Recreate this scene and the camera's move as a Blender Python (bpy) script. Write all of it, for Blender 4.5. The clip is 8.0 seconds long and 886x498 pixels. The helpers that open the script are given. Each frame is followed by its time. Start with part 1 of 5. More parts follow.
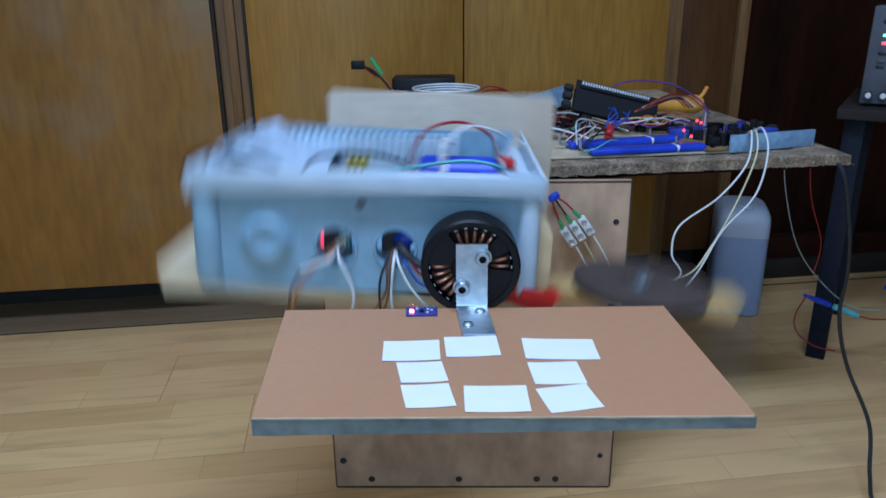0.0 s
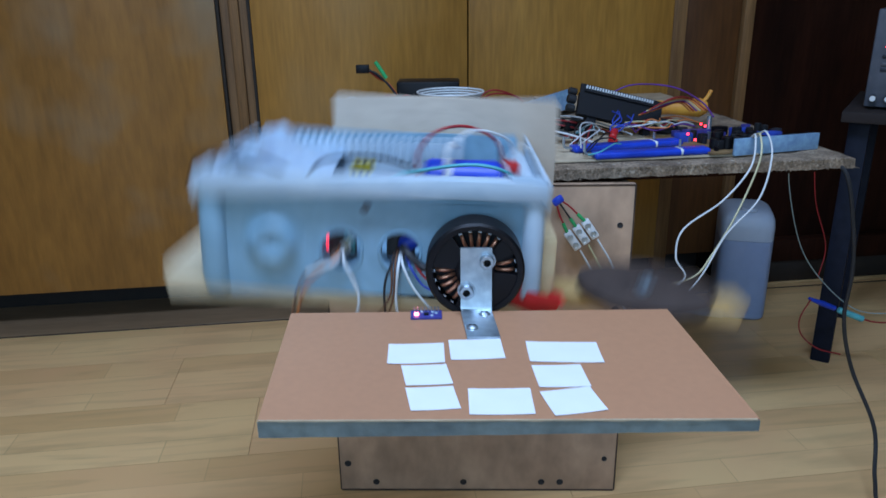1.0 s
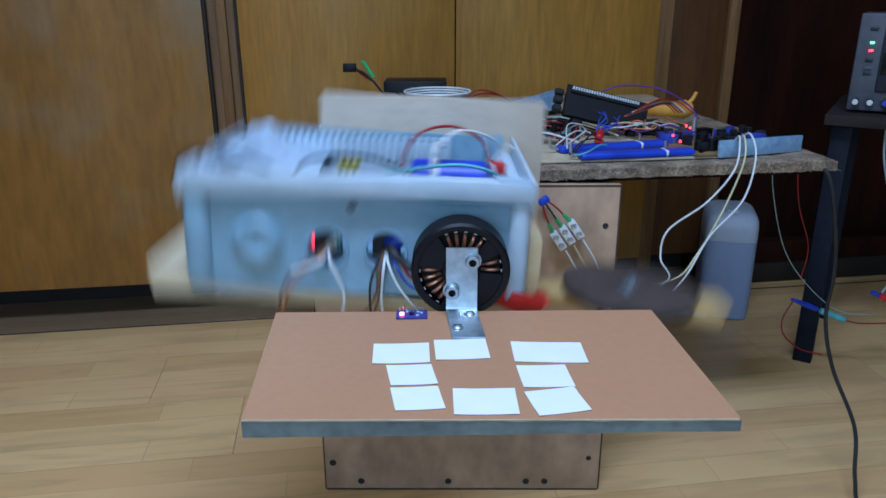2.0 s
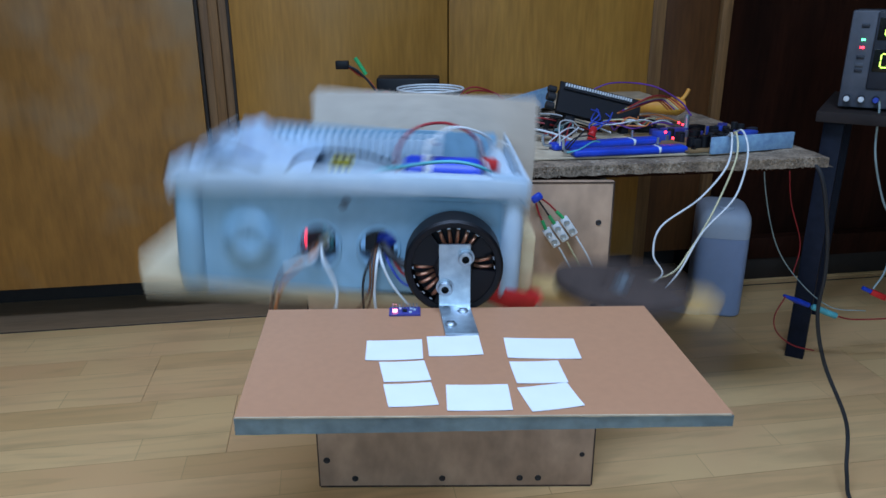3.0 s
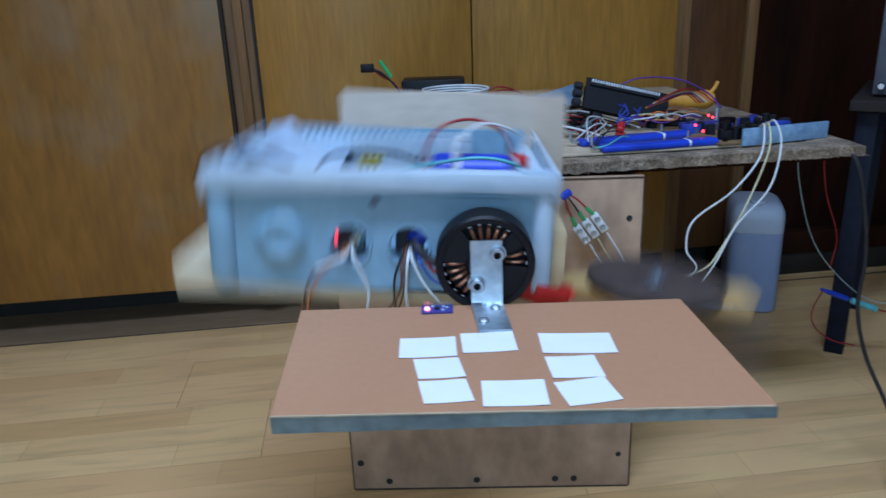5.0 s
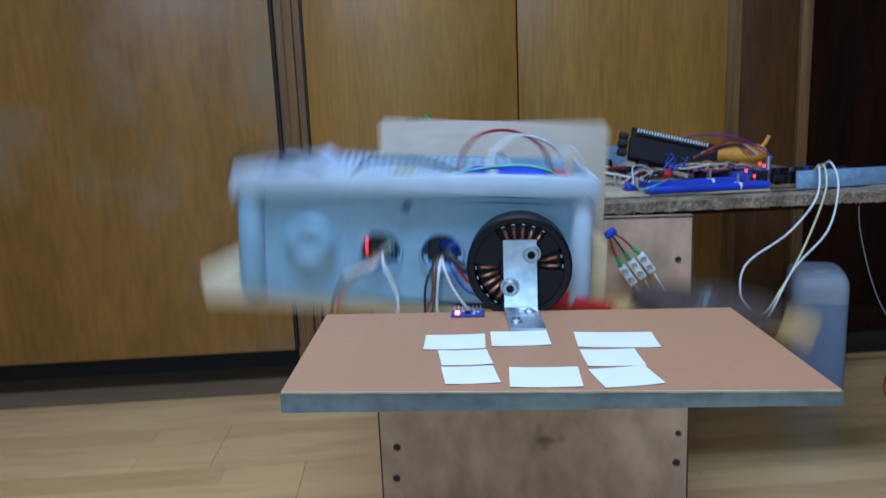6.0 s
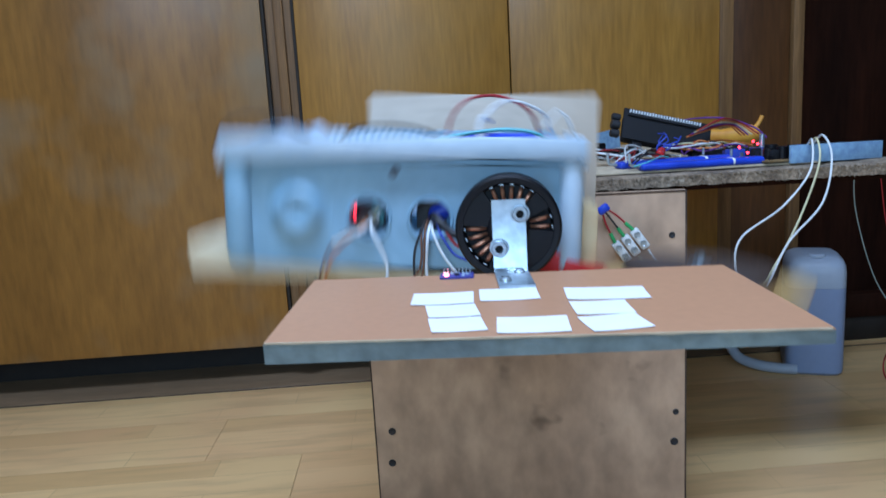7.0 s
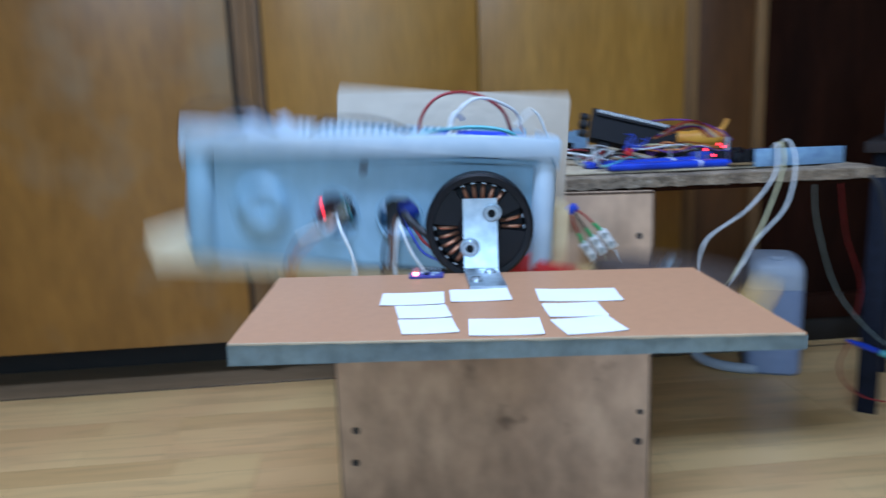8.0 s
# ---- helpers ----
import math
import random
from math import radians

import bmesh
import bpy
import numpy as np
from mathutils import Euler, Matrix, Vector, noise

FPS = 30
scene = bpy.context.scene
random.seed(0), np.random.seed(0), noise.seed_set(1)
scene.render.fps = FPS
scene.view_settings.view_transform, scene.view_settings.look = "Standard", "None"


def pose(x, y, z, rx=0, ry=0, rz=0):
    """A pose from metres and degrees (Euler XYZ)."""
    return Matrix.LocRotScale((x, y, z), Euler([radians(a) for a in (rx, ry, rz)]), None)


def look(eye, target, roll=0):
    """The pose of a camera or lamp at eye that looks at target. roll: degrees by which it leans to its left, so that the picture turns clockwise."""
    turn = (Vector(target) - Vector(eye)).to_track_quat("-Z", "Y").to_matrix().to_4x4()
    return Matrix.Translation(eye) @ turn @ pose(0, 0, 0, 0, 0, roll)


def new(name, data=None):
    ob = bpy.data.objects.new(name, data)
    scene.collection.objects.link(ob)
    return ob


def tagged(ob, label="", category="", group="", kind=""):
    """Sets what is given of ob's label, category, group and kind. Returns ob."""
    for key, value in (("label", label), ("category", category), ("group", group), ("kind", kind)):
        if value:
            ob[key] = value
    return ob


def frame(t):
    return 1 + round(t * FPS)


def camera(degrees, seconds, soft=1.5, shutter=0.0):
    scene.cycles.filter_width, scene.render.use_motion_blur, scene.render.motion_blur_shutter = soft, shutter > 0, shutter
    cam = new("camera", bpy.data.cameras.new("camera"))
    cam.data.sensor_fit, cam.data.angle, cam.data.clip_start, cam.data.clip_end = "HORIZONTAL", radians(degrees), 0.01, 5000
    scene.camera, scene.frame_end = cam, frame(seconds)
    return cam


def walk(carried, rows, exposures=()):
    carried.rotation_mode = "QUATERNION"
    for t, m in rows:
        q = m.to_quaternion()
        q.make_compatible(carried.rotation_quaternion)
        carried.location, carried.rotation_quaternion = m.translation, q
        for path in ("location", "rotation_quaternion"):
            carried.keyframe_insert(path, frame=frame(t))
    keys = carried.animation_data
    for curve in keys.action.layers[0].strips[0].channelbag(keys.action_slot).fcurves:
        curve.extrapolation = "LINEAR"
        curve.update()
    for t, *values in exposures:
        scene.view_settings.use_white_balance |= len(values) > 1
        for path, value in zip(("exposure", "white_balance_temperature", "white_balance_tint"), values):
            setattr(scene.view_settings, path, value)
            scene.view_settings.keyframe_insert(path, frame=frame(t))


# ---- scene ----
cam = camera(62.1, 8.0, shutter=0.8)
PATH = [
    (0, (-0.021, -0.5862, 0.7395), (-0.0554, 1.3009, 0.0778), -0.68),
    (0.2, (-0.0213, -0.5891, 0.739), (-0.0525, 1.3019, 0.0886), -0.41),
    (0.5, (-0.02, -0.5888, 0.7397), (-0.0625, 1.297, 0.0749), -0.41),
    (0.7, (-0.0199, -0.5879, 0.74), (-0.0598, 1.2964, 0.0709), -0.59),
    (1, (-0.0211, -0.5895, 0.741), (-0.0672, 1.3, 0.0872), -0.8),
    (1.2, (-0.0205, -0.5912, 0.7419), (-0.0575, 1.3029, 0.1008), -0.69),
    (1.5, (-0.0197, -0.5927, 0.7398), (-0.0514, 1.3043, 0.1071), -0.88),
    (1.7, (-0.0196, -0.5913, 0.7414), (-0.0516, 1.3039, 0.1034), -0.65),
    (2, (-0.0202, -0.59, 0.742), (-0.0302, 1.2992, 0.0854), -0.14),
    (2.2, (-0.0193, -0.5888, 0.7407), (-0.0236, 1.2985, 0.0788), -0.21),
    (3.3, (-0.0195, -0.5903, 0.7409), (-0.0074, 1.2969, 0.0791), 0.02),
    (3.5, (-0.0191, -0.5891, 0.7394), (-0.0027, 1.299, 0.0801), 0.11),
    (3.7, (-0.0198, -0.588, 0.7413), (0.0009, 1.2987, 0.0781), 0.09),
    (4, (-0.0208, -0.5885, 0.7412), (-0.0064, 1.296, 0.0714), -0.13),
    (4.2, (-0.02, -0.5885, 0.741), (-0.0046, 1.2954, 0.07), -0.15),
    (5.3, (-0.0238, -0.5879, 0.7204), (-0.1256, 1.3133, 0.1081), -2.54),
    (5.5, (-0.0181, -0.5827, 0.6898), (-0.149, 1.3365, 0.1425), -2.18),
    (5.7, (-0.0157, -0.5847, 0.6723), (-0.1934, 1.3496, 0.196), -2.33),
    (6, (-0.0087, -0.5847, 0.6431), (-0.211, 1.3697, 0.2695), -2.35),
    (6.2, (-0.0023, -0.5842, 0.6247), (-0.2153, 1.3788, 0.3062), -2.75),
    (6.5, (0.0038, -0.5839, 0.6049), (-0.2114, 1.3743, 0.2597), -3.62),
    (6.7, (-0.001, -0.5785, 0.6026), (-0.1688, 1.3776, 0.2209), -3.05),
    (7, (-0.0018, -0.5833, 0.6046), (-0.2008, 1.3751, 0.2512), -3.22),
    (7.2, (-0.0017, -0.5817, 0.605), (-0.202, 1.3789, 0.2644), -3.19),
    (7.5, (-0.0002, -0.5801, 0.6029), (-0.1765, 1.3831, 0.2643), -2.61),
    (7.7, (-0.0008, -0.5798, 0.6029), (-0.1771, 1.3842, 0.2686), -2.84),
    (7.9, (-0.0002, -0.5801, 0.6029), (-0.1627, 1.3831, 0.2551), -2.61),
    (8, (-0.0077, -0.5724, 0.6049), (-0.1082, 1.3909, 0.2372), -1.91),
]
walk(cam, [(t, look(eye, target, roll)) for t, eye, target, roll in PATH],
     [(0, 0.0), (5.9, 0.0), (6.2, 0.18), (6.6, 0.40), (8, 0.40)])

# ---- light ----
WALL_YAW, WALL_Y = 8.6, 1.275          # the cabinet front runs at this angle through (0, WALL_Y)
world = bpy.data.worlds.new("world")
scene.world = world
world.use_nodes = True
world.node_tree.nodes["Background"].inputs[0].default_value = (0.6, 0.75, 1.0, 1)
world.node_tree.nodes["Background"].inputs[1].default_value = 0.05


def work_lamp(x, y, z, sx, sy, watts, colour):
    lamp = bpy.data.lights.new("work_lamp", "AREA")
    lamp.shape, lamp.size, lamp.size_y, lamp.energy, lamp.color = "RECTANGLE", sx, sy, watts, colour
    new("work_lamp", lamp).matrix_world = pose(x, y, z)


work_lamp(-0.10, -0.32, 1.9, 1.0, 0.25, 28.5, (0.51, 0.724, 1.14))

# daylight through the window behind the camera
WINDOW = (-1.3, 0.5, 0.85, 2.15)       # x from, to, z from, to in the south wall
sky = bpy.data.lights.new("window_sky", "AREA")
sky.shape, sky.size, sky.size_y, sky.energy, sky.color = "RECTANGLE", 1.7, 1.2, 45, (0.415, 0.67, 1.0)
new("window_sky", sky).matrix_world = pose(-0.4, -3.22, 1.5, 86, 0, 0)


# ---- materials ----
def mat(name, colour, rough=0.5, metal=0.0, dark=None, scale=6.0, stretch=(1, 1, 1), grain=40.0, bump=0.05, spread=0.5,
        fine=0.12, coat=0.0, transmission=0.0, alpha=1.0, emit=None, power=0.0, random_tone=0.0, speck=None, ior=1.45):
    """A surface with stains at a large scale, grain at a small one, and relief."""
    m = bpy.data.materials.new(name)
    m.use_nodes = True
    nt = m.node_tree
    b = nt.nodes["Principled BSDF"]
    add = nt.nodes.new
    link = nt.links.new
    tc = add("ShaderNodeTexCoord")
    mp = add("ShaderNodeMapping")
    mp.inputs["Scale"].default_value = stretch
    link(tc.outputs["Object"], mp.inputs["Vector"])
    vec = mp.outputs["Vector"]
    if random_tone:
        info = add("ShaderNodeObjectInfo")
        comb = add("ShaderNodeVectorMath")
        comb.operation = "ADD"
        mul = add("ShaderNodeMath")
        mul.operation = "MULTIPLY"
        mul.inputs[1].default_value = 37.0
        link(info.outputs["Random"], mul.inputs[0])
        link(mp.outputs["Vector"], comb.inputs[0])
        link(mul.outputs[0], comb.inputs[1])
        vec = comb.outputs[0]
    n1, n2 = add("ShaderNodeTexNoise"), add("ShaderNodeTexNoise")
    for n, s, d in ((n1, scale, 4.0), (n2, grain, 6.0)):
        n.inputs["Scale"].default_value, n.inputs["Detail"].default_value = s, d
        link(vec, n.inputs["Vector"])
    ramp = add("ShaderNodeValToRGB")
    dark = dark or tuple(c * (1 - 0.35 * spread) for c in colour)
    ramp.color_ramp.elements[0].position, ramp.color_ramp.elements[1].position = 0.5 - 0.25, 0.5 + 0.2
    ramp.color_ramp.elements[0].color, ramp.color_ramp.elements[1].color = (*dark, 1), (*colour, 1)
    link(n1.outputs["Fac"], ramp.inputs["Fac"])
    mix = add("ShaderNodeMix")
    mix.data_type, mix.blend_type = "RGBA", "OVERLAY"
    mix.inputs["Factor"].default_value = fine * 4
    link(ramp.outputs["Color"], mix.inputs["A"])
    grey = add("ShaderNodeMapRange")
    grey.inputs["From Min"].default_value, grey.inputs["From Max"].default_value = 0.3, 0.7
    grey.inputs["To Min"].default_value, grey.inputs["To Max"].default_value = 0.3, 0.7
    link(n2.outputs["Fac"], grey.inputs["Value"])
    link(grey.outputs["Result"], mix.inputs["B"])
    out = mix.outputs["Result"]
    if random_tone:
        hsv = add("ShaderNodeHueSaturation")
        rng = add("ShaderNodeMapRange")
        rng.inputs["To Min"].default_value, rng.inputs["To Max"].default_value = 1 - random_tone, 1 + random_tone
        link(info.outputs["Random"], rng.inputs["Value"])
        link(rng.outputs["Result"], hsv.inputs["Value"])
        link(out, hsv.inputs["Color"])
        out = hsv.outputs["Color"]
    if speck:
        colour2, s2, lo, hi = speck
        n3, r3, m3 = add("ShaderNodeTexNoise"), add("ShaderNodeMapRange"), add("ShaderNodeMix")
        n3.inputs["Scale"].default_value, n3.inputs["Detail"].default_value = s2, 3
        link(tc.outputs["Object"], n3.inputs["Vector"])
        r3.inputs["From Min"].default_value, r3.inputs["From Max"].default_value = lo, hi
        link(n3.outputs["Fac"], r3.inputs["Value"])
        m3.data_type = "RGBA"
        link(r3.outputs["Result"], m3.inputs["Factor"])
        link(out, m3.inputs["A"])
        m3.inputs["B"].default_value = (*colour2, 1)
        out = m3.outputs["Result"]
    link(out, b.inputs["Base Color"])
    rr = add("ShaderNodeMapRange")
    rr.inputs["To Min"].default_value, rr.inputs["To Max"].default_value = max(rough - 0.1, 0.02), min(rough + 0.12, 1)
    link(n1.outputs["Fac"], rr.inputs["Value"])
    link(rr.outputs["Result"], b.inputs["Roughness"])
    b.inputs["Metallic"].default_value, b.inputs["Coat Weight"].default_value = metal, coat
    b.inputs["Coat Roughness"].default_value = 0.2
    b.inputs["Transmission Weight"].default_value, b.inputs["Alpha"].default_value = transmission, alpha
    b.inputs["IOR"].default_value = ior
    if bump:
        bp = add("ShaderNodeBump")
        bp.inputs["Strength"].default_value, bp.inputs["Distance"].default_value = bump, 0.002
        link(n2.outputs["Fac"], bp.inputs["Height"])
        link(bp.outputs["Normal"], b.inputs["Normal"])
    if emit:
        b.inputs["Emission Color"].default_value, b.inputs["Emission Strength"].default_value = (*emit, 1), power
    return m


def laminate():
    m = bpy.data.materials.new("laminate_oak")
    m.use_nodes = True
    nt = m.node_tree
    add, link, b = nt.nodes.new, nt.links.new, nt.nodes["Principled BSDF"]
    tc, info, mul, off = add("ShaderNodeTexCoord"), add("ShaderNodeObjectInfo"), add("ShaderNodeMath"), add("ShaderNodeVectorMath")
    mul.operation, mul.inputs[1].default_value = "MULTIPLY", 23.0
    link(info.outputs["Random"], mul.inputs[0])
    link(tc.outputs["Object"], off.inputs[0])
    link(mul.outputs[0], off.inputs[1])
    strips = add("ShaderNodeTexBrick")
    strips.offset, strips.squash = 0.37, 1.0
    for key, value in (("Scale", 1.0), ("Mortar Size", 0.0009), ("Mortar Smooth", 1.0), ("Brick Width", 0.43), ("Row Height", 0.0643), ("Bias", 0.0)):
        strips.inputs[key].default_value = value
    strips.inputs["Color1"].default_value, strips.inputs["Color2"].default_value, strips.inputs["Mortar"].default_value = (0.93, 0.60, 0.275, 1), (0.74, 0.44, 0.185, 1), (0.50, 0.30, 0.13, 1)
    link(tc.outputs["Object"], strips.inputs["Vector"])
    stretch = add("ShaderNodeMapping")
    stretch.inputs["Scale"].default_value = (0.7, 5.0, 1.0)
    link(off.outputs[0], stretch.inputs["Vector"])
    grain, cloud = add("ShaderNodeTexNoise"), add("ShaderNodeTexNoise")
    grain.inputs["Scale"].default_value, grain.inputs["Detail"].default_value, grain.inputs["Distortion"].default_value = 7.0, 7.0, 0.6
    cloud.inputs["Scale"].default_value, cloud.inputs["Detail"].default_value = 3.4, 4.0
    link(stretch.outputs["Vector"], grain.inputs["Vector"])
    link(off.outputs[0], cloud.inputs["Vector"])
    dark, tint, r1, r2 = add("ShaderNodeMix"), add("ShaderNodeMix"), add("ShaderNodeMapRange"), add("ShaderNodeMapRange")
    for r, lo, hi, top in ((r1, 0.48, 0.78, 0.42), (r2, 0.40, 0.66, 0.6)):
        r.inputs["From Min"].default_value, r.inputs["From Max"].default_value, r.inputs["To Max"].default_value = lo, hi, top
    link(grain.outputs["Fac"], r1.inputs["Value"])
    link(cloud.outputs["Fac"], r2.inputs["Value"])
    dark.data_type = tint.data_type = "RGBA"
    link(strips.outputs["Color"], tint.inputs["A"])
    tint.inputs["B"].default_value = (0.84, 0.475, 0.225, 1)
    link(r2.outputs["Result"], tint.inputs["Factor"])
    link(tint.outputs["Result"], dark.inputs["A"])
    dark.inputs["B"].default_value = (0.40, 0.235, 0.11, 1)
    link(r1.outputs["Result"], dark.inputs["Factor"])
    link(dark.outputs["Result"], b.inputs["Base Color"])
    rough = add("ShaderNodeMapRange")
    rough.inputs["To Min"].default_value, rough.inputs["To Max"].default_value = 0.26, 0.42
    link(cloud.outputs["Fac"], rough.inputs["Value"])
    link(rough.outputs["Result"], b.inputs["Roughness"])
    bump = add("ShaderNodeBump")
    bump.inputs["Strength"].default_value, bump.inputs["Distance"].default_value = 0.05, 0.001
    link(grain.outputs["Fac"], bump.inputs["Height"])
    link(bump.outputs["Normal"], b.inputs["Normal"])
    return m


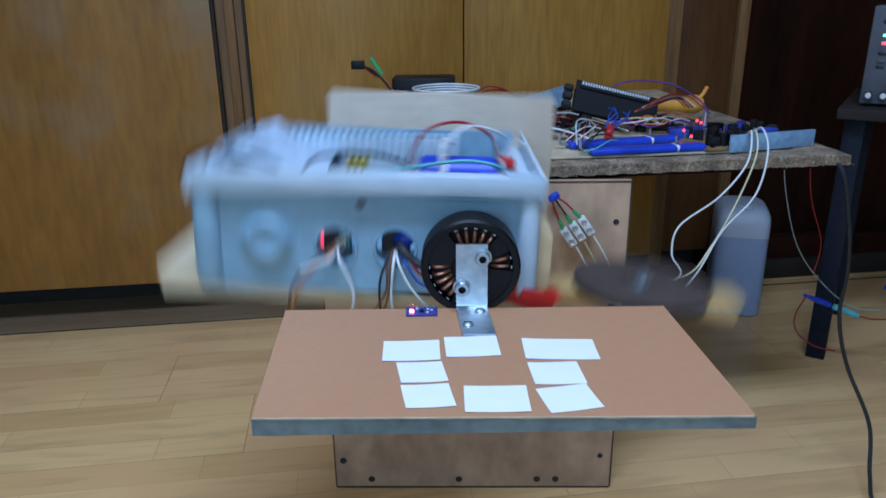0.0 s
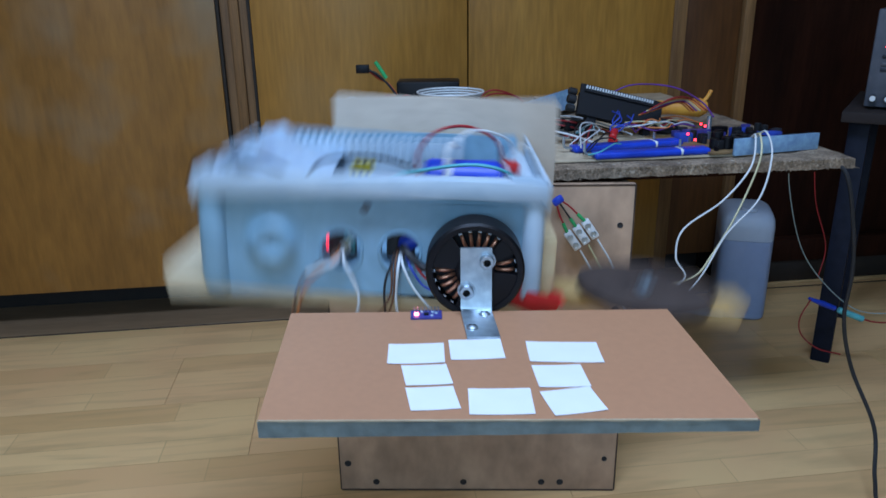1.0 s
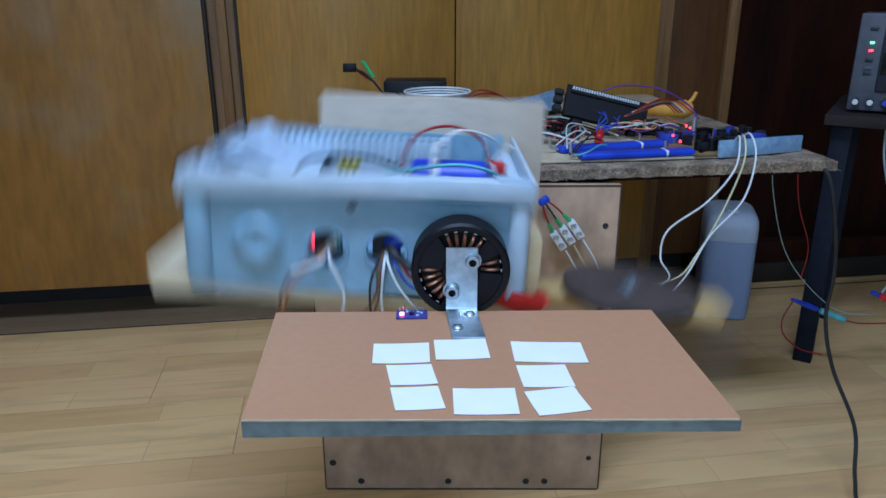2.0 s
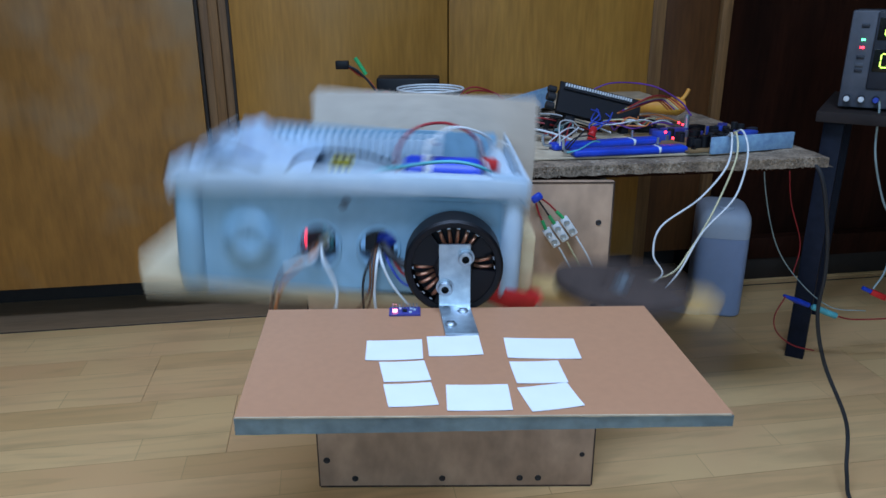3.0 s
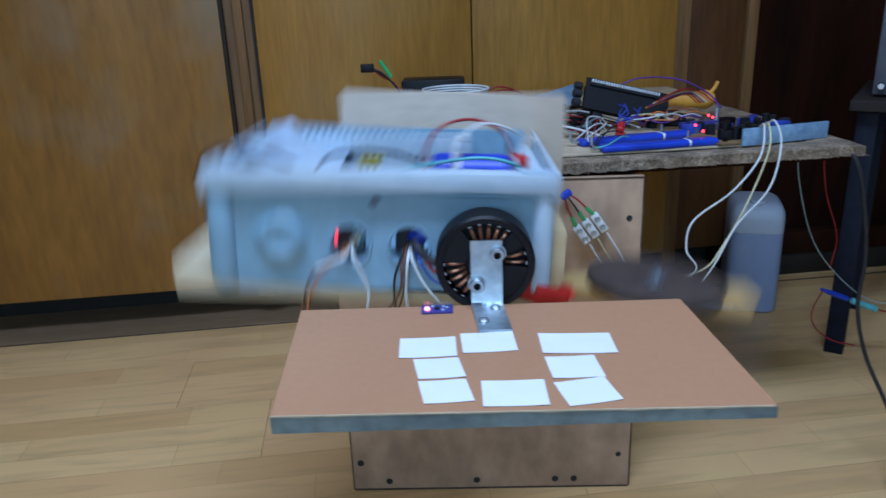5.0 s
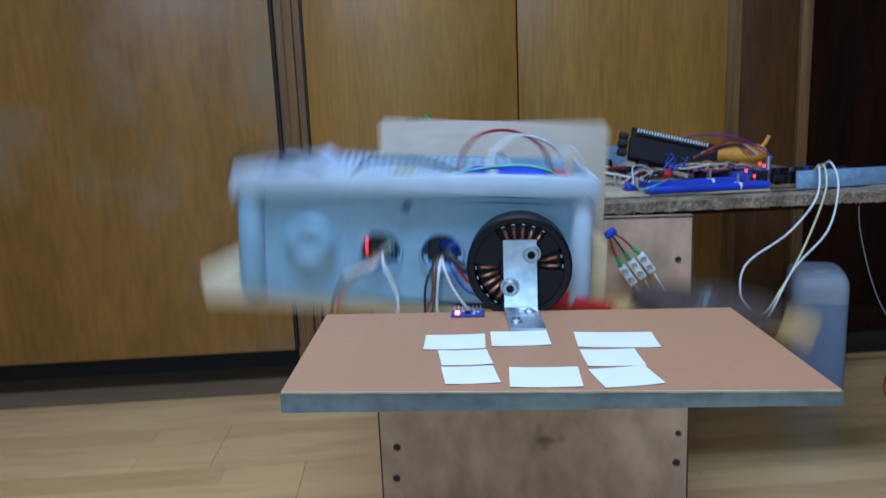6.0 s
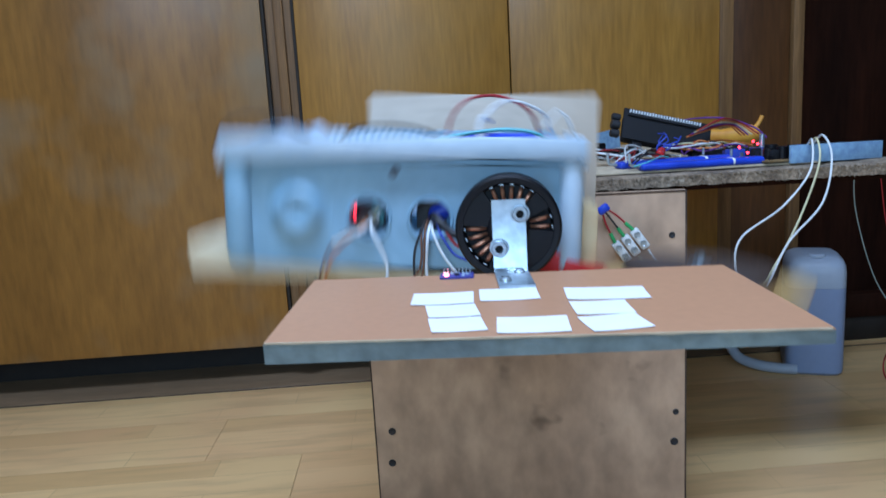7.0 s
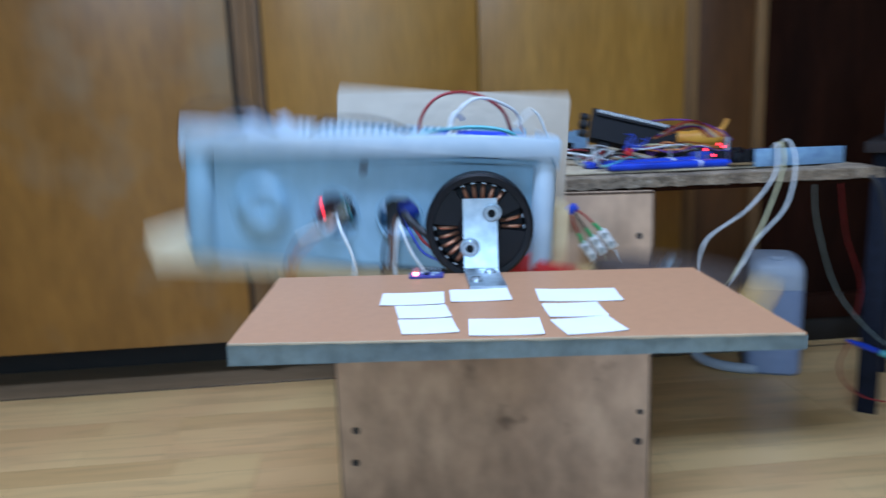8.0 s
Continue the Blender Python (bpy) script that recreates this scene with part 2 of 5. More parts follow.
M = dict(
    glass=mat("window_glass", (0.9, 0.95, 1.0), 0.05, transmission=1.0, bump=0),
    white=mat("white_gloss_paint", (0.75, 0.75, 0.73), 0.4, scale=8, spread=0.15),
    floor=laminate(),
    gap=mat("joint_dark", (0.03, 0.022, 0.016), 0.8),
    cabinet=mat("varnished_veneer", (0.43, 0.205, 0.036), 0.38, dark=(0.285, 0.125, 0.022), scale=2.6, stretch=(3.4, 1, 0.35), grain=34, bump=0.02, fine=0.10, coat=0.14,
                speck=((0.36, 0.21, 0.08), 2.6, 0.52, 0.90)),
    # left doors: veneer darkened for weaker light, greyish reflections painted in as patches
    cabinet_sheen=mat("veneer_painted_sheen", (0.32, 0.143, 0.028), 0.36, dark=(0.205, 0.087, 0.017), scale=1.7, stretch=(2.8, 1, 0.5), grain=30, bump=0.02, fine=0.10, coat=0.14,
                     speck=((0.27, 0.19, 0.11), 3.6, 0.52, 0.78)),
    stile=mat("stile_wood", (0.26, 0.13, 0.046), 0.6, dark=(0.13, 0.06, 0.020), scale=5, stretch=(9, 9, 0.5), grain=30),
    # brown taken down to near black, with shade put into the colour
    brown=mat("brown_veneer_shaded", (0.032, 0.010, 0.005), 0.7, ior=1.15, dark=(0.013, 0.005, 0.003), scale=3, stretch=(5, 5, 0.6), grain=25),
    walnut=mat("walnut_veneer", (0.125, 0.047, 0.012), 0.45, dark=(0.062, 0.022, 0.007), scale=3, stretch=(5, 5, 0.6), grain=25, coat=0.08),
    threshold=mat("dull_brown_board", (0.33, 0.205, 0.115), 0.35, dark=(0.23, 0.14, 0.075), scale=4, stretch=(0.5, 5, 1), grain=30, fine=0.1),
    matte_black=mat("matte_black_plastic", (0.006, 0.006, 0.008), 0.75, scale=20),
    plinth=mat("plinth_black", (0.02, 0.014, 0.01), 0.6),
    wall=mat("painted_wall", (0.40, 0.40, 0.39), 0.8, scale=2),
    ceiling=mat("ceiling_white", (0.8, 0.8, 0.78), 0.9, scale=2),
    ply=mat("plywood_aged", (0.55, 0.37, 0.245), 0.5, dark=(0.36, 0.225, 0.145), scale=5, stretch=(1, 1, 0.6), grain=30, bump=0.06, fine=0.14,
            speck=((0.10, 0.06, 0.04), 12.0, 0.668, 0.77)),
    charred=mat("dark_edge_wood", (0.10, 0.06, 0.038), 0.8, dark=(0.025, 0.015, 0.010), scale=25, grain=60, bump=0.2),
    ply_edge=mat("plywood_edge", (0.27, 0.19, 0.12), 0.7, scale=30, stretch=(6, 6, 0.4)),
    sheet=mat("plywood_sheet", (0.53, 0.44, 0.345), 0.55, dark=(0.46, 0.375, 0.29), scale=6, stretch=(0.6, 1, 2), grain=60, fine=0.06),
    pine_pale=mat("pine_bleached", (0.76, 0.62, 0.42), 0.6, dark=(0.60, 0.49, 0.33), scale=12, stretch=(0.4, 4, 4), grain=40, bump=0.05, fine=0.07),
    pine_warm=mat("pine_orange", (0.64, 0.42, 0.18), 0.5, dark=(0.50, 0.31, 0.11), scale=12, stretch=(0.4, 4, 4), grain=40, bump=0.06, fine=0.09),
    pine=mat("pine", (0.78, 0.60, 0.36), 0.55, dark=(0.66, 0.47, 0.25), scale=12, stretch=(0.4, 4, 4), grain=40, bump=0.05, fine=0.07),
    hardboard=mat("hardboard_tan", (0.50, 0.25, 0.132), 0.5, dark=(0.45, 0.218, 0.115), scale=3, grain=160, bump=0.02, fine=0.02),
    board_edge=mat("board_edge_grey", (0.24, 0.30, 0.30), 0.8, dark=(0.055, 0.075, 0.09), scale=11, grain=90, bump=0.3),
    paper=mat("paper", (0.80, 0.81, 0.83), 0.7, scale=20, spread=0.08, fine=0.03, bump=0.02),
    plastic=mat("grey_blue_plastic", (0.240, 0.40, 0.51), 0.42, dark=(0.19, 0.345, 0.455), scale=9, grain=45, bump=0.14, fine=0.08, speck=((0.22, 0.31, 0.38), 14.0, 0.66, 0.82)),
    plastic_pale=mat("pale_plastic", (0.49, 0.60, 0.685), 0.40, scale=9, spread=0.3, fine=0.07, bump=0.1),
    black=mat("black_plastic", (0.005, 0.0045, 0.006), 0.46, scale=20, ior=1.33),
    rubber=mat("black_rubber", (0.02, 0.02, 0.022), 0.55, scale=20),
    copper=mat("copper_enamel", (0.62, 0.28, 0.17), 0.35, metal=0.75, scale=60, grain=200),
    zinc=mat("zinc_steel", (0.50, 0.57, 0.62), 0.36, metal=0.85, dark=(0.36, 0.43, 0.48), scale=25, grain=120, bump=0.03),
    alu=mat("aluminium_blue_film", (0.30, 0.50, 0.72), 0.35, metal=0.25, scale=30, grain=120),
    disc=mat("abrasive_disc", (0.082, 0.056, 0.045), 0.85, dark=(0.045, 0.030, 0.025), scale=25, grain=260, bump=0.4, fine=0.18),
    red=mat("red_tape", (0.62, 0.02, 0.02), 0.45, scale=20),
    redwire=mat("red_wire", (0.35, 0.02, 0.025), 0.45, scale=20),
    whitewire=mat("white_wire", (0.72, 0.74, 0.74), 0.45, scale=20),
    yellowwire=mat("cream_wire", (0.62, 0.56, 0.33), 0.45, scale=20),
    cyanwire=mat("cyan_wire", (0.10, 0.42, 0.46), 0.45, scale=20),
    bluewire=mat("blue_wire", (0.03, 0.07, 0.42), 0.45, scale=20),
    orangewire=mat("orange_wire", (0.62, 0.19, 0.05), 0.45, scale=20),
    purplewire=mat("purple_wire", (0.14, 0.04, 0.28), 0.45, scale=20),
    blue=mat("blue_sleeve", (0.012, 0.055, 0.50), 0.35, scale=20),
    orange=mat("orange_plastic", (0.80, 0.36, 0.05), 0.45, scale=20),
    yellow=mat("yellow_label", (0.75, 0.62, 0.05), 0.5, scale=20),
    green=mat("green_plastic", (0.03, 0.38, 0.12), 0.4, scale=20),
    pcb=mat("phenolic_pcb", (0.30, 0.19, 0.09), 0.5, dark=(0.2, 0.12, 0.05), scale=20),
    pcb_purple=mat("purple_pcb", (0.05, 0.05, 0.25), 0.4, scale=20),
    carpet=mat("carpet", (0.36, 0.265, 0.18), 0.95, dark=(0.085, 0.058, 0.040), scale=30, grain=240, bump=0.8, fine=0.2,
               speck=((0.5, 0.42, 0.32), 90.0, 0.6, 0.75)),
    carpet_loop=mat("carpet_loop", (0.30, 0.225, 0.155), 0.95, dark=(0.13, 0.09, 0.06), scale=60, grain=240),
    cardboard=mat("pale_board", (0.56, 0.45, 0.31), 0.7, scale=12),
    canister=mat("canister_hdpe", (0.55, 0.62, 0.72), 0.4, scale=6, spread=0.2, fine=0.03, transmission=0.25),
    liquid=mat("canister_filled", (0.30, 0.38, 0.56), 0.4, scale=6, spread=0.2, fine=0.03, transmission=0.1),
    steel_leg=mat("painted_steel", (0.010, 0.013, 0.024), 0.6, metal=0.0, scale=12, grain=80, ior=1.25),
    brownwire=mat("brown_wire", (0.17, 0.075, 0.04), 0.5, scale=20),
    greywire=mat("grey_wire", (0.30, 0.38, 0.37), 0.45, scale=20),
    psu=mat("psu_grey", (0.092, 0.098, 0.116), 0.5, scale=15),
    top_wood=mat("dull_table_wood", (0.036, 0.028, 0.026), 0.75, ior=1.25, scale=10, stretch=(0.5, 4, 1)),
    foil=mat("white_film", (0.46, 0.61, 0.76), 0.3, dark=(0.32, 0.47, 0.63), scale=18, grain=60, bump=0.1, coat=0.3),
    psu_dark=mat("psu_dark", (0.022, 0.025, 0.034), 0.45, scale=15),
    screen=mat("display_black", (0.01, 0.012, 0.01), 0.2, scale=15),
    led_red=mat("led_red", (0.9, 0.05, 0.05), 0.3, emit=(1.0, 0.03, 0.06), power=6.0),
    led_dim=mat("led_dim_red", (0.7, 0.05, 0.05), 0.3, emit=(1.0, 0.03, 0.06), power=2.5),
    led_pink=mat("led_pink", (0.9, 0.3, 0.3), 0.3, emit=(1.0, 0.22, 0.26), power=7.0),
    led_green=mat("led_green", (0.1, 0.9, 0.3), 0.3, emit=(0.1, 1.0, 0.35), power=4.0),
    digits=mat("digit_glow", (0.5, 0.8, 0.1), 0.3, emit=(0.55, 0.95, 0.12), power=3.0),
)


# ---- mesh helpers ----
def thing(name, label, category, m=None, group="", kind=""):
    ob = new(name)
    ob.empty_display_size = 0.02
    ob.matrix_world = m or Matrix()
    return tagged(ob, label, category, group, kind)


def finish(bm, name, material):
    me = bpy.data.meshes.new(name)
    bmesh.ops.recalc_face_normals(bm, faces=bm.faces[:])
    for f in bm.faces:
        f.smooth = True
    bm.to_mesh(me)
    bm.free()
    me.set_sharp_from_angle(angle=radians(38))
    me.materials.append(material if isinstance(material, bpy.types.Material) else M[material])
    return me


def part(name, bm, material, parent, label="", m=None):
    ob = new(name, finish(bm, name, material))
    ob.parent = parent
    if m:
        ob.matrix_basis = m
    if label:
        ob["label"] = label
    return ob


def solo(name, bm, material, label, category, group="", kind="", m=None):
    ob = new(name, finish(bm, name, material))
    if m:
        ob.matrix_world = m
    return tagged(ob, label, category, group, kind)


def box(x0, x1, y0, y1, z0, z1, bevel=0.0, seg=2, bm=None, m=None):
    out = bm or bmesh.new()
    t = bmesh.new()
    bmesh.ops.create_cube(t, size=1)
    for v in t.verts:
        v.co = ((x0 + x1) / 2 + v.co.x * (x1 - x0), (y0 + y1) / 2 + v.co.y * (y1 - y0), (z0 + z1) / 2 + v.co.z * (z1 - z0))
    if bevel:
        bmesh.ops.bevel(t, geom=t.edges[:], offset=bevel, segments=seg, affect="EDGES", profile=0.5)
    return merge(out, t, m)


def merge(out, t, m=None):
    if m:
        t.transform(m)
    me = bpy.data.meshes.new("tmp")
    t.to_mesh(me)
    t.free()
    out.from_mesh(me)
    bpy.data.meshes.remove(me)
    return out


def lathe(profile, seg=32, bm=None, m=None):
    """Turn (radius, height) pairs round z."""
    t = bmesh.new()
    rings = []
    for r, h in profile:
        if r < 1e-6:
            rings.append([t.verts.new((0, 0, h))])
        else:
            rings.append([t.verts.new((r * math.cos(2 * math.pi * i / seg), r * math.sin(2 * math.pi * i / seg), h)) for i in range(seg)])
    for a, b in zip(rings, rings[1:]):
        for i in range(seg):
            j = (i + 1) % seg
            q = [a[i % len(a)], a[j % len(a)], b[j % len(b)], b[i % len(b)]]
            q = [v for k, v in enumerate(q) if v not in q[:k]]
            if len(q) > 2:
                t.faces.new(q)
    return merge(bm or bmesh.new(), t, m)


def rod(r, h0, h1, seg=20, bevel=0.0, bm=None, m=None):
    b = bevel
    prof = [(0, h0), (r - b, h0), (r, h0 + b), (r, h1 - b), (r - b, h1), (0, h1)] if b else [(0, h0), (r, h0), (r, h1), (0, h1)]
    return lathe(prof, seg, bm, m)


FRONT = pose(0, 0, 0, 90)     # turns a thing made along z so that it points to -y


def smooth_path(pts, n=8):
    p = [Vector(q) for q in pts]
    p = [2 * p[0] - p[1]] + p + [2 * p[-1] - p[-2]]
    out = []
    for i in range(1, len(p) - 2):
        a, b, c, d = p[i - 1:i + 3]
        for k in range(n):
            t = k / n
            out.append(0.5 * (2 * b + (c - a) * t + (2 * a - 5 * b + 4 * c - d) * t * t + (3 * b - a - 3 * c + d) * t ** 3))
    return out + [p[-2]]


def tube(pts, r, seg=8, n=8, bm=None):
    path = smooth_path(pts, n) if n > 1 else [Vector(q) for q in pts]
    t = bmesh.new()
    side = None
    rings = []
    for i, p in enumerate(path):
        d = (path[min(i + 1, len(path) - 1)] - path[max(i - 1, 0)]).normalized()
        if side is None:
            side = d.orthogonal().normalized()
        side = (side - side.dot(d) * d).normalized()
        up = d.cross(side)
        rings.append([t.verts.new(p + r * (math.cos(2 * math.pi * k / seg) * side + math.sin(2 * math.pi * k / seg) * up)) for k in range(seg)])
    for a, b in zip(rings, rings[1:]):
        for k in range(seg):
            t.faces.new((a[k], a[(k + 1) % seg], b[(k + 1) % seg], b[k]))
    t.faces.new(rings[0])
    t.faces.new(rings[-1])
    return merge(bm or bmesh.new(), t)


def holed_plate(x0, x1, z0, z1, holes, y0, y1, bm=None):
    """An upright plate in x and z with round holes (x, z, radius) through it."""
    t = bmesh.new()

    def loop(pts):
        vs = [t.verts.new((x, y0, z)) for x, z in pts]
        return [t.edges.new((vs[i], vs[(i + 1) % len(vs)])) for i in range(len(vs))]
    edges = loop([(x0, z0), (x1, z0), (x1, z1), (x0, z1)])
    for hx, hz, r in holes:
        edges += loop([(hx + r * math.cos(2 * math.pi * i / 28), hz + r * math.sin(2 * math.pi * i / 28)) for i in range(28)])
    bmesh.ops.triangle_fill(t, use_beauty=True, edges=edges)
    for f in t.faces[:]:
        c = f.calc_center_median()
        if any((c.x - hx) ** 2 + (c.z - hz) ** 2 < (0.9 * r) ** 2 for hx, hz, r in holes):
            t.faces.remove(f)
    ex = bmesh.ops.extrude_face_region(t, geom=t.faces[:])
    for v in ex["geom"]:
        if isinstance(v, bmesh.types.BMVert):
            v.co.y = y1
    return merge(bm or bmesh.new(), t)


def cap_bolt(r, h, m, parent, name="bolt", washer=0.0):
    b = part(name, lathe([(0, h * 0.45), (r * 0.5, h * 0.45), (r * 0.52, h), (r * 0.92, h), (r, h * 0.9), (r, 0), (0, 0)], 20), "zinc", parent, "steel socket-head bolt", m)
    part("socket", lathe([(0, h * 0.47), (r * 0.5, h * 0.47), (r * 0.5, h * 0.99)], 6), "black", b)
    if washer:
        part("washer", lathe([(0, 0.0005), (washer, 0.0005), (washer, -0.001), (0, -0.001)], 24), "zinc", b)
    return b


# ---- the room ----
WALL = pose(0, WALL_Y, 0, 0, 0, WALL_YAW)      # x along the cabinet fronts, y into them


def room():
    fl = solo("floor", box(-3, 3, -3.2, 2.6, -0.06, -0.004), "gap", "light oak laminate floor with dark joints", "floor", kind="structure")
    solo("ceiling", box(-3.1, 3.1, -3.3, 2.7, 2.6, 2.7), "ceiling", "plain white ceiling", "ceiling", kind="structure")
    for name, b in (("wall_west", (-3.1, -3, -3.3, 2.7)), ("wall_east", (3, 3.1, -3.3, 2.7)), ("wall_north", (-3, 3, 2.6, 2.7))):
        solo(name, box(*b, 0, 2.6), "wall", "plain painted wall", "wall", kind="structure")
    x0, x1, z0, z1 = WINDOW
    t = box(-3, x0, -3.3, -3.2, 0, 2.6)
    box(x1, 3, -3.3, -3.2, 0, 2.6, bm=t)
    box(x0, x1, -3.3, -3.2, 0, z0, bm=t)
    box(x0, x1, -3.3, -3.2, z1, 2.6, bm=t)
    solo("wall_south", t, "wall", "plain painted wall with a window", "wall", kind="structure")
    wn = thing("window_1", "white painted window", "window", kind="structure")
    t = box(x0, x1, -3.29, -3.25, z0, z0 + 0.05)
    box(x0, x1, -3.29, -3.25, z1 - 0.05, z1, bm=t)
    box(x0, x0 + 0.05, -3.29, -3.25, z0 + 0.05, z1 - 0.05, bm=t)
    box(x1 - 0.05, x1, -3.29, -3.25, z0 + 0.05, z1 - 0.05, bm=t)
    part("window_frame", t, "white", wn)
    pane = part("pane", box(x0 + 0.05, x1 - 0.05, -3.275, -3.270, z0 + 0.05, z1 - 0.05), "glass", wn)
    pane.visible_shadow = False
    return fl


def cabinets():
    F = -0.150                              # the door fronts stand this far before the plinth
    cab = thing("cabinet", "wall of golden-brown veneer cabinets on a black recessed plinth", "cabinet", WALL)
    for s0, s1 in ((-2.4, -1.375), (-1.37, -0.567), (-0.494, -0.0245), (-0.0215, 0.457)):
        # the left doors take the copy with dimness and reflections in its colour
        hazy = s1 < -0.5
        door = part("door", box(s0, s1, F, F + 0.018, 0.097, 2.3, 0.0015), "cabinet_sheen" if hazy else "cabinet", cab,
                    "brown veneer door, darker, with greyish reflections painted in" if hazy else "varnished golden-brown veneer door with paler patches")
    part("catch", box(0.420, 0.432, F - 0.005, F - 0.0005, 0.505, 0.511, 0.001, m=Matrix.Translation((0.426, 0, 0.508)) @ pose(0, 0, 0, 0, -32, 0) @ Matrix.Translation((-0.426, 0, -0.508))), "rubber", door, "dark chip in the veneer")
    part("door", box(0.495, 0.630, F + 0.016, F + 0.034, 0.097, 2.3, 0.0015), "walnut", cab, "dark brown veneer door")
    part("post", box(-0.562, -0.500, F + 0.020, F + 0.036, 0.06, 2.3), "stile", cab, "brown moulded wooden post")
    part("bead", box(-0.541, -0.519, F + 0.008, F + 0.022, 0.06, 2.3, 0.004), "stile", cab)
    part("seal", box(-0.5665, -0.5595, F + 0.003, F + 0.022, 0.097, 2.3, 0.002), "gap", cab, "dark door gap")
    part("seal", box(-0.5015, -0.4945, F + 0.003, F + 0.022, 0.097, 2.3, 0.002), "gap", cab, "dark door gap")
    part("post", box(0.4590, 0.493, F + 0.006, F + 0.036, 0.06, 2.3, 0.003), "stile", cab, "dark brown wooden post")
    part("post", box(0.632, 0.658, F + 0.004, F + 0.036, 0.06, 2.3, 0.003), "stile", cab, "lighter brown wooden post")
    part("carcass", box(-2.4, 0.658, F + 0.038, 0.30, 0.097, 2.35), "plinth", cab)
    part("plinth", box(-2.4, 0.658, 0.014, 0.05, 0.0, 0.0965), "plinth", cab, "black recessed plinth")
    solo("floor_joint", box(-2.4, 2.0, -0.1745, -0.1705, 0.0, 0.0016, 0.0003, 1), "gap", "dark joint in the floor before the cabinets", "joint", kind="structure", m=WALL)
    solo("threshold", box(-2.4, 0.658, -0.1700, 0.0135, 0.0, 0.0020, 0.0005, 1), "threshold", "dull brown board on the floor under the doors", "threshold", kind="structure", m=WALL)
    # the shade of this corner is carried by the near-black brown
    rec = thing("wardrobe", "brown wooden wardrobe, deep shade put into its colour", "wardrobe", WALL)
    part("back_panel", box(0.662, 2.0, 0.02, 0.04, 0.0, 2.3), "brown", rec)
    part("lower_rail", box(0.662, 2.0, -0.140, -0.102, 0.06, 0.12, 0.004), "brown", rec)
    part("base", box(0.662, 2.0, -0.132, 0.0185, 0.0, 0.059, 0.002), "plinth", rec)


# ---- the plywood stand and what is fixed to it ----
def screw(x, z, parent, r=0.0045):
    part("screw", lathe([(0, 0.0006), (r * 0.6, 0.0006), (r, 0.0012), (r * 1.15, 0.0006), (r * 1.15, -0.001), (0, -0.001)], 14), "rubber", parent, "dark screw head", pose(x, 0.385, z) @ FRONT)


def stand():
    st = thing("plywood_stand", "tall box stand of aged plywood with dark screws", "stand")
    part("front_panel", box(-0.212, 0.219, 0.385, 0.397, 0.0, 0.4955, 0.0022), "ply", st)
    part("side_panel", box(-0.2120, -0.2045, 0.3975, 0.76, 0.0, 0.487, 0.001), "ply_edge", st)
    part("side_panel", box(0.2105, 0.2190, 0.3975, 0.76, 0.0, 0.487, 0.001), "ply_edge", st)
    part("back_panel", box(-0.203, 0.209, 0.748, 0.76, 0.012, 0.487), "ply", st)
    part("bottom_panel", box(-0.203, 0.209, 0.3975, 0.7475, 0.0, 0.0115, 0.001), "ply_edge", st)
    # thin dark strips outline the front panel
    for a in ((-0.2120, -0.2100, 0.0022, 0.4950), (0.2168, 0.2190, 0.0022, 0.4950), (-0.2099, 0.2167, 0.0, 0.0030), (-0.2099, 0.2167, 0.4928, 0.4950)):
        part("charred_edge", box(a[0], a[1], 0.3842, 0.3866, a[2], a[3], 0.0004, 1), "charred", st, "thin dark strip along the panel's edge")
    for x, z in ((-0.198, 0.050), (-0.190, 0.122), (-0.187, 0.170), (-0.194, 0.30), (-0.197, 0.44), (0.200, 0.059), (0.203, 0.150), (0.205, 0.193), (0.201, 0.31), (0.200, 0.437)):
        screw(x, z, st, 0.0036 if int(z * 1000) % 2 else 0.0047)
    for x in (-0.155, -0.018, 0.104, 0.133):
        screw(x, 0.016, st, 0.0045)


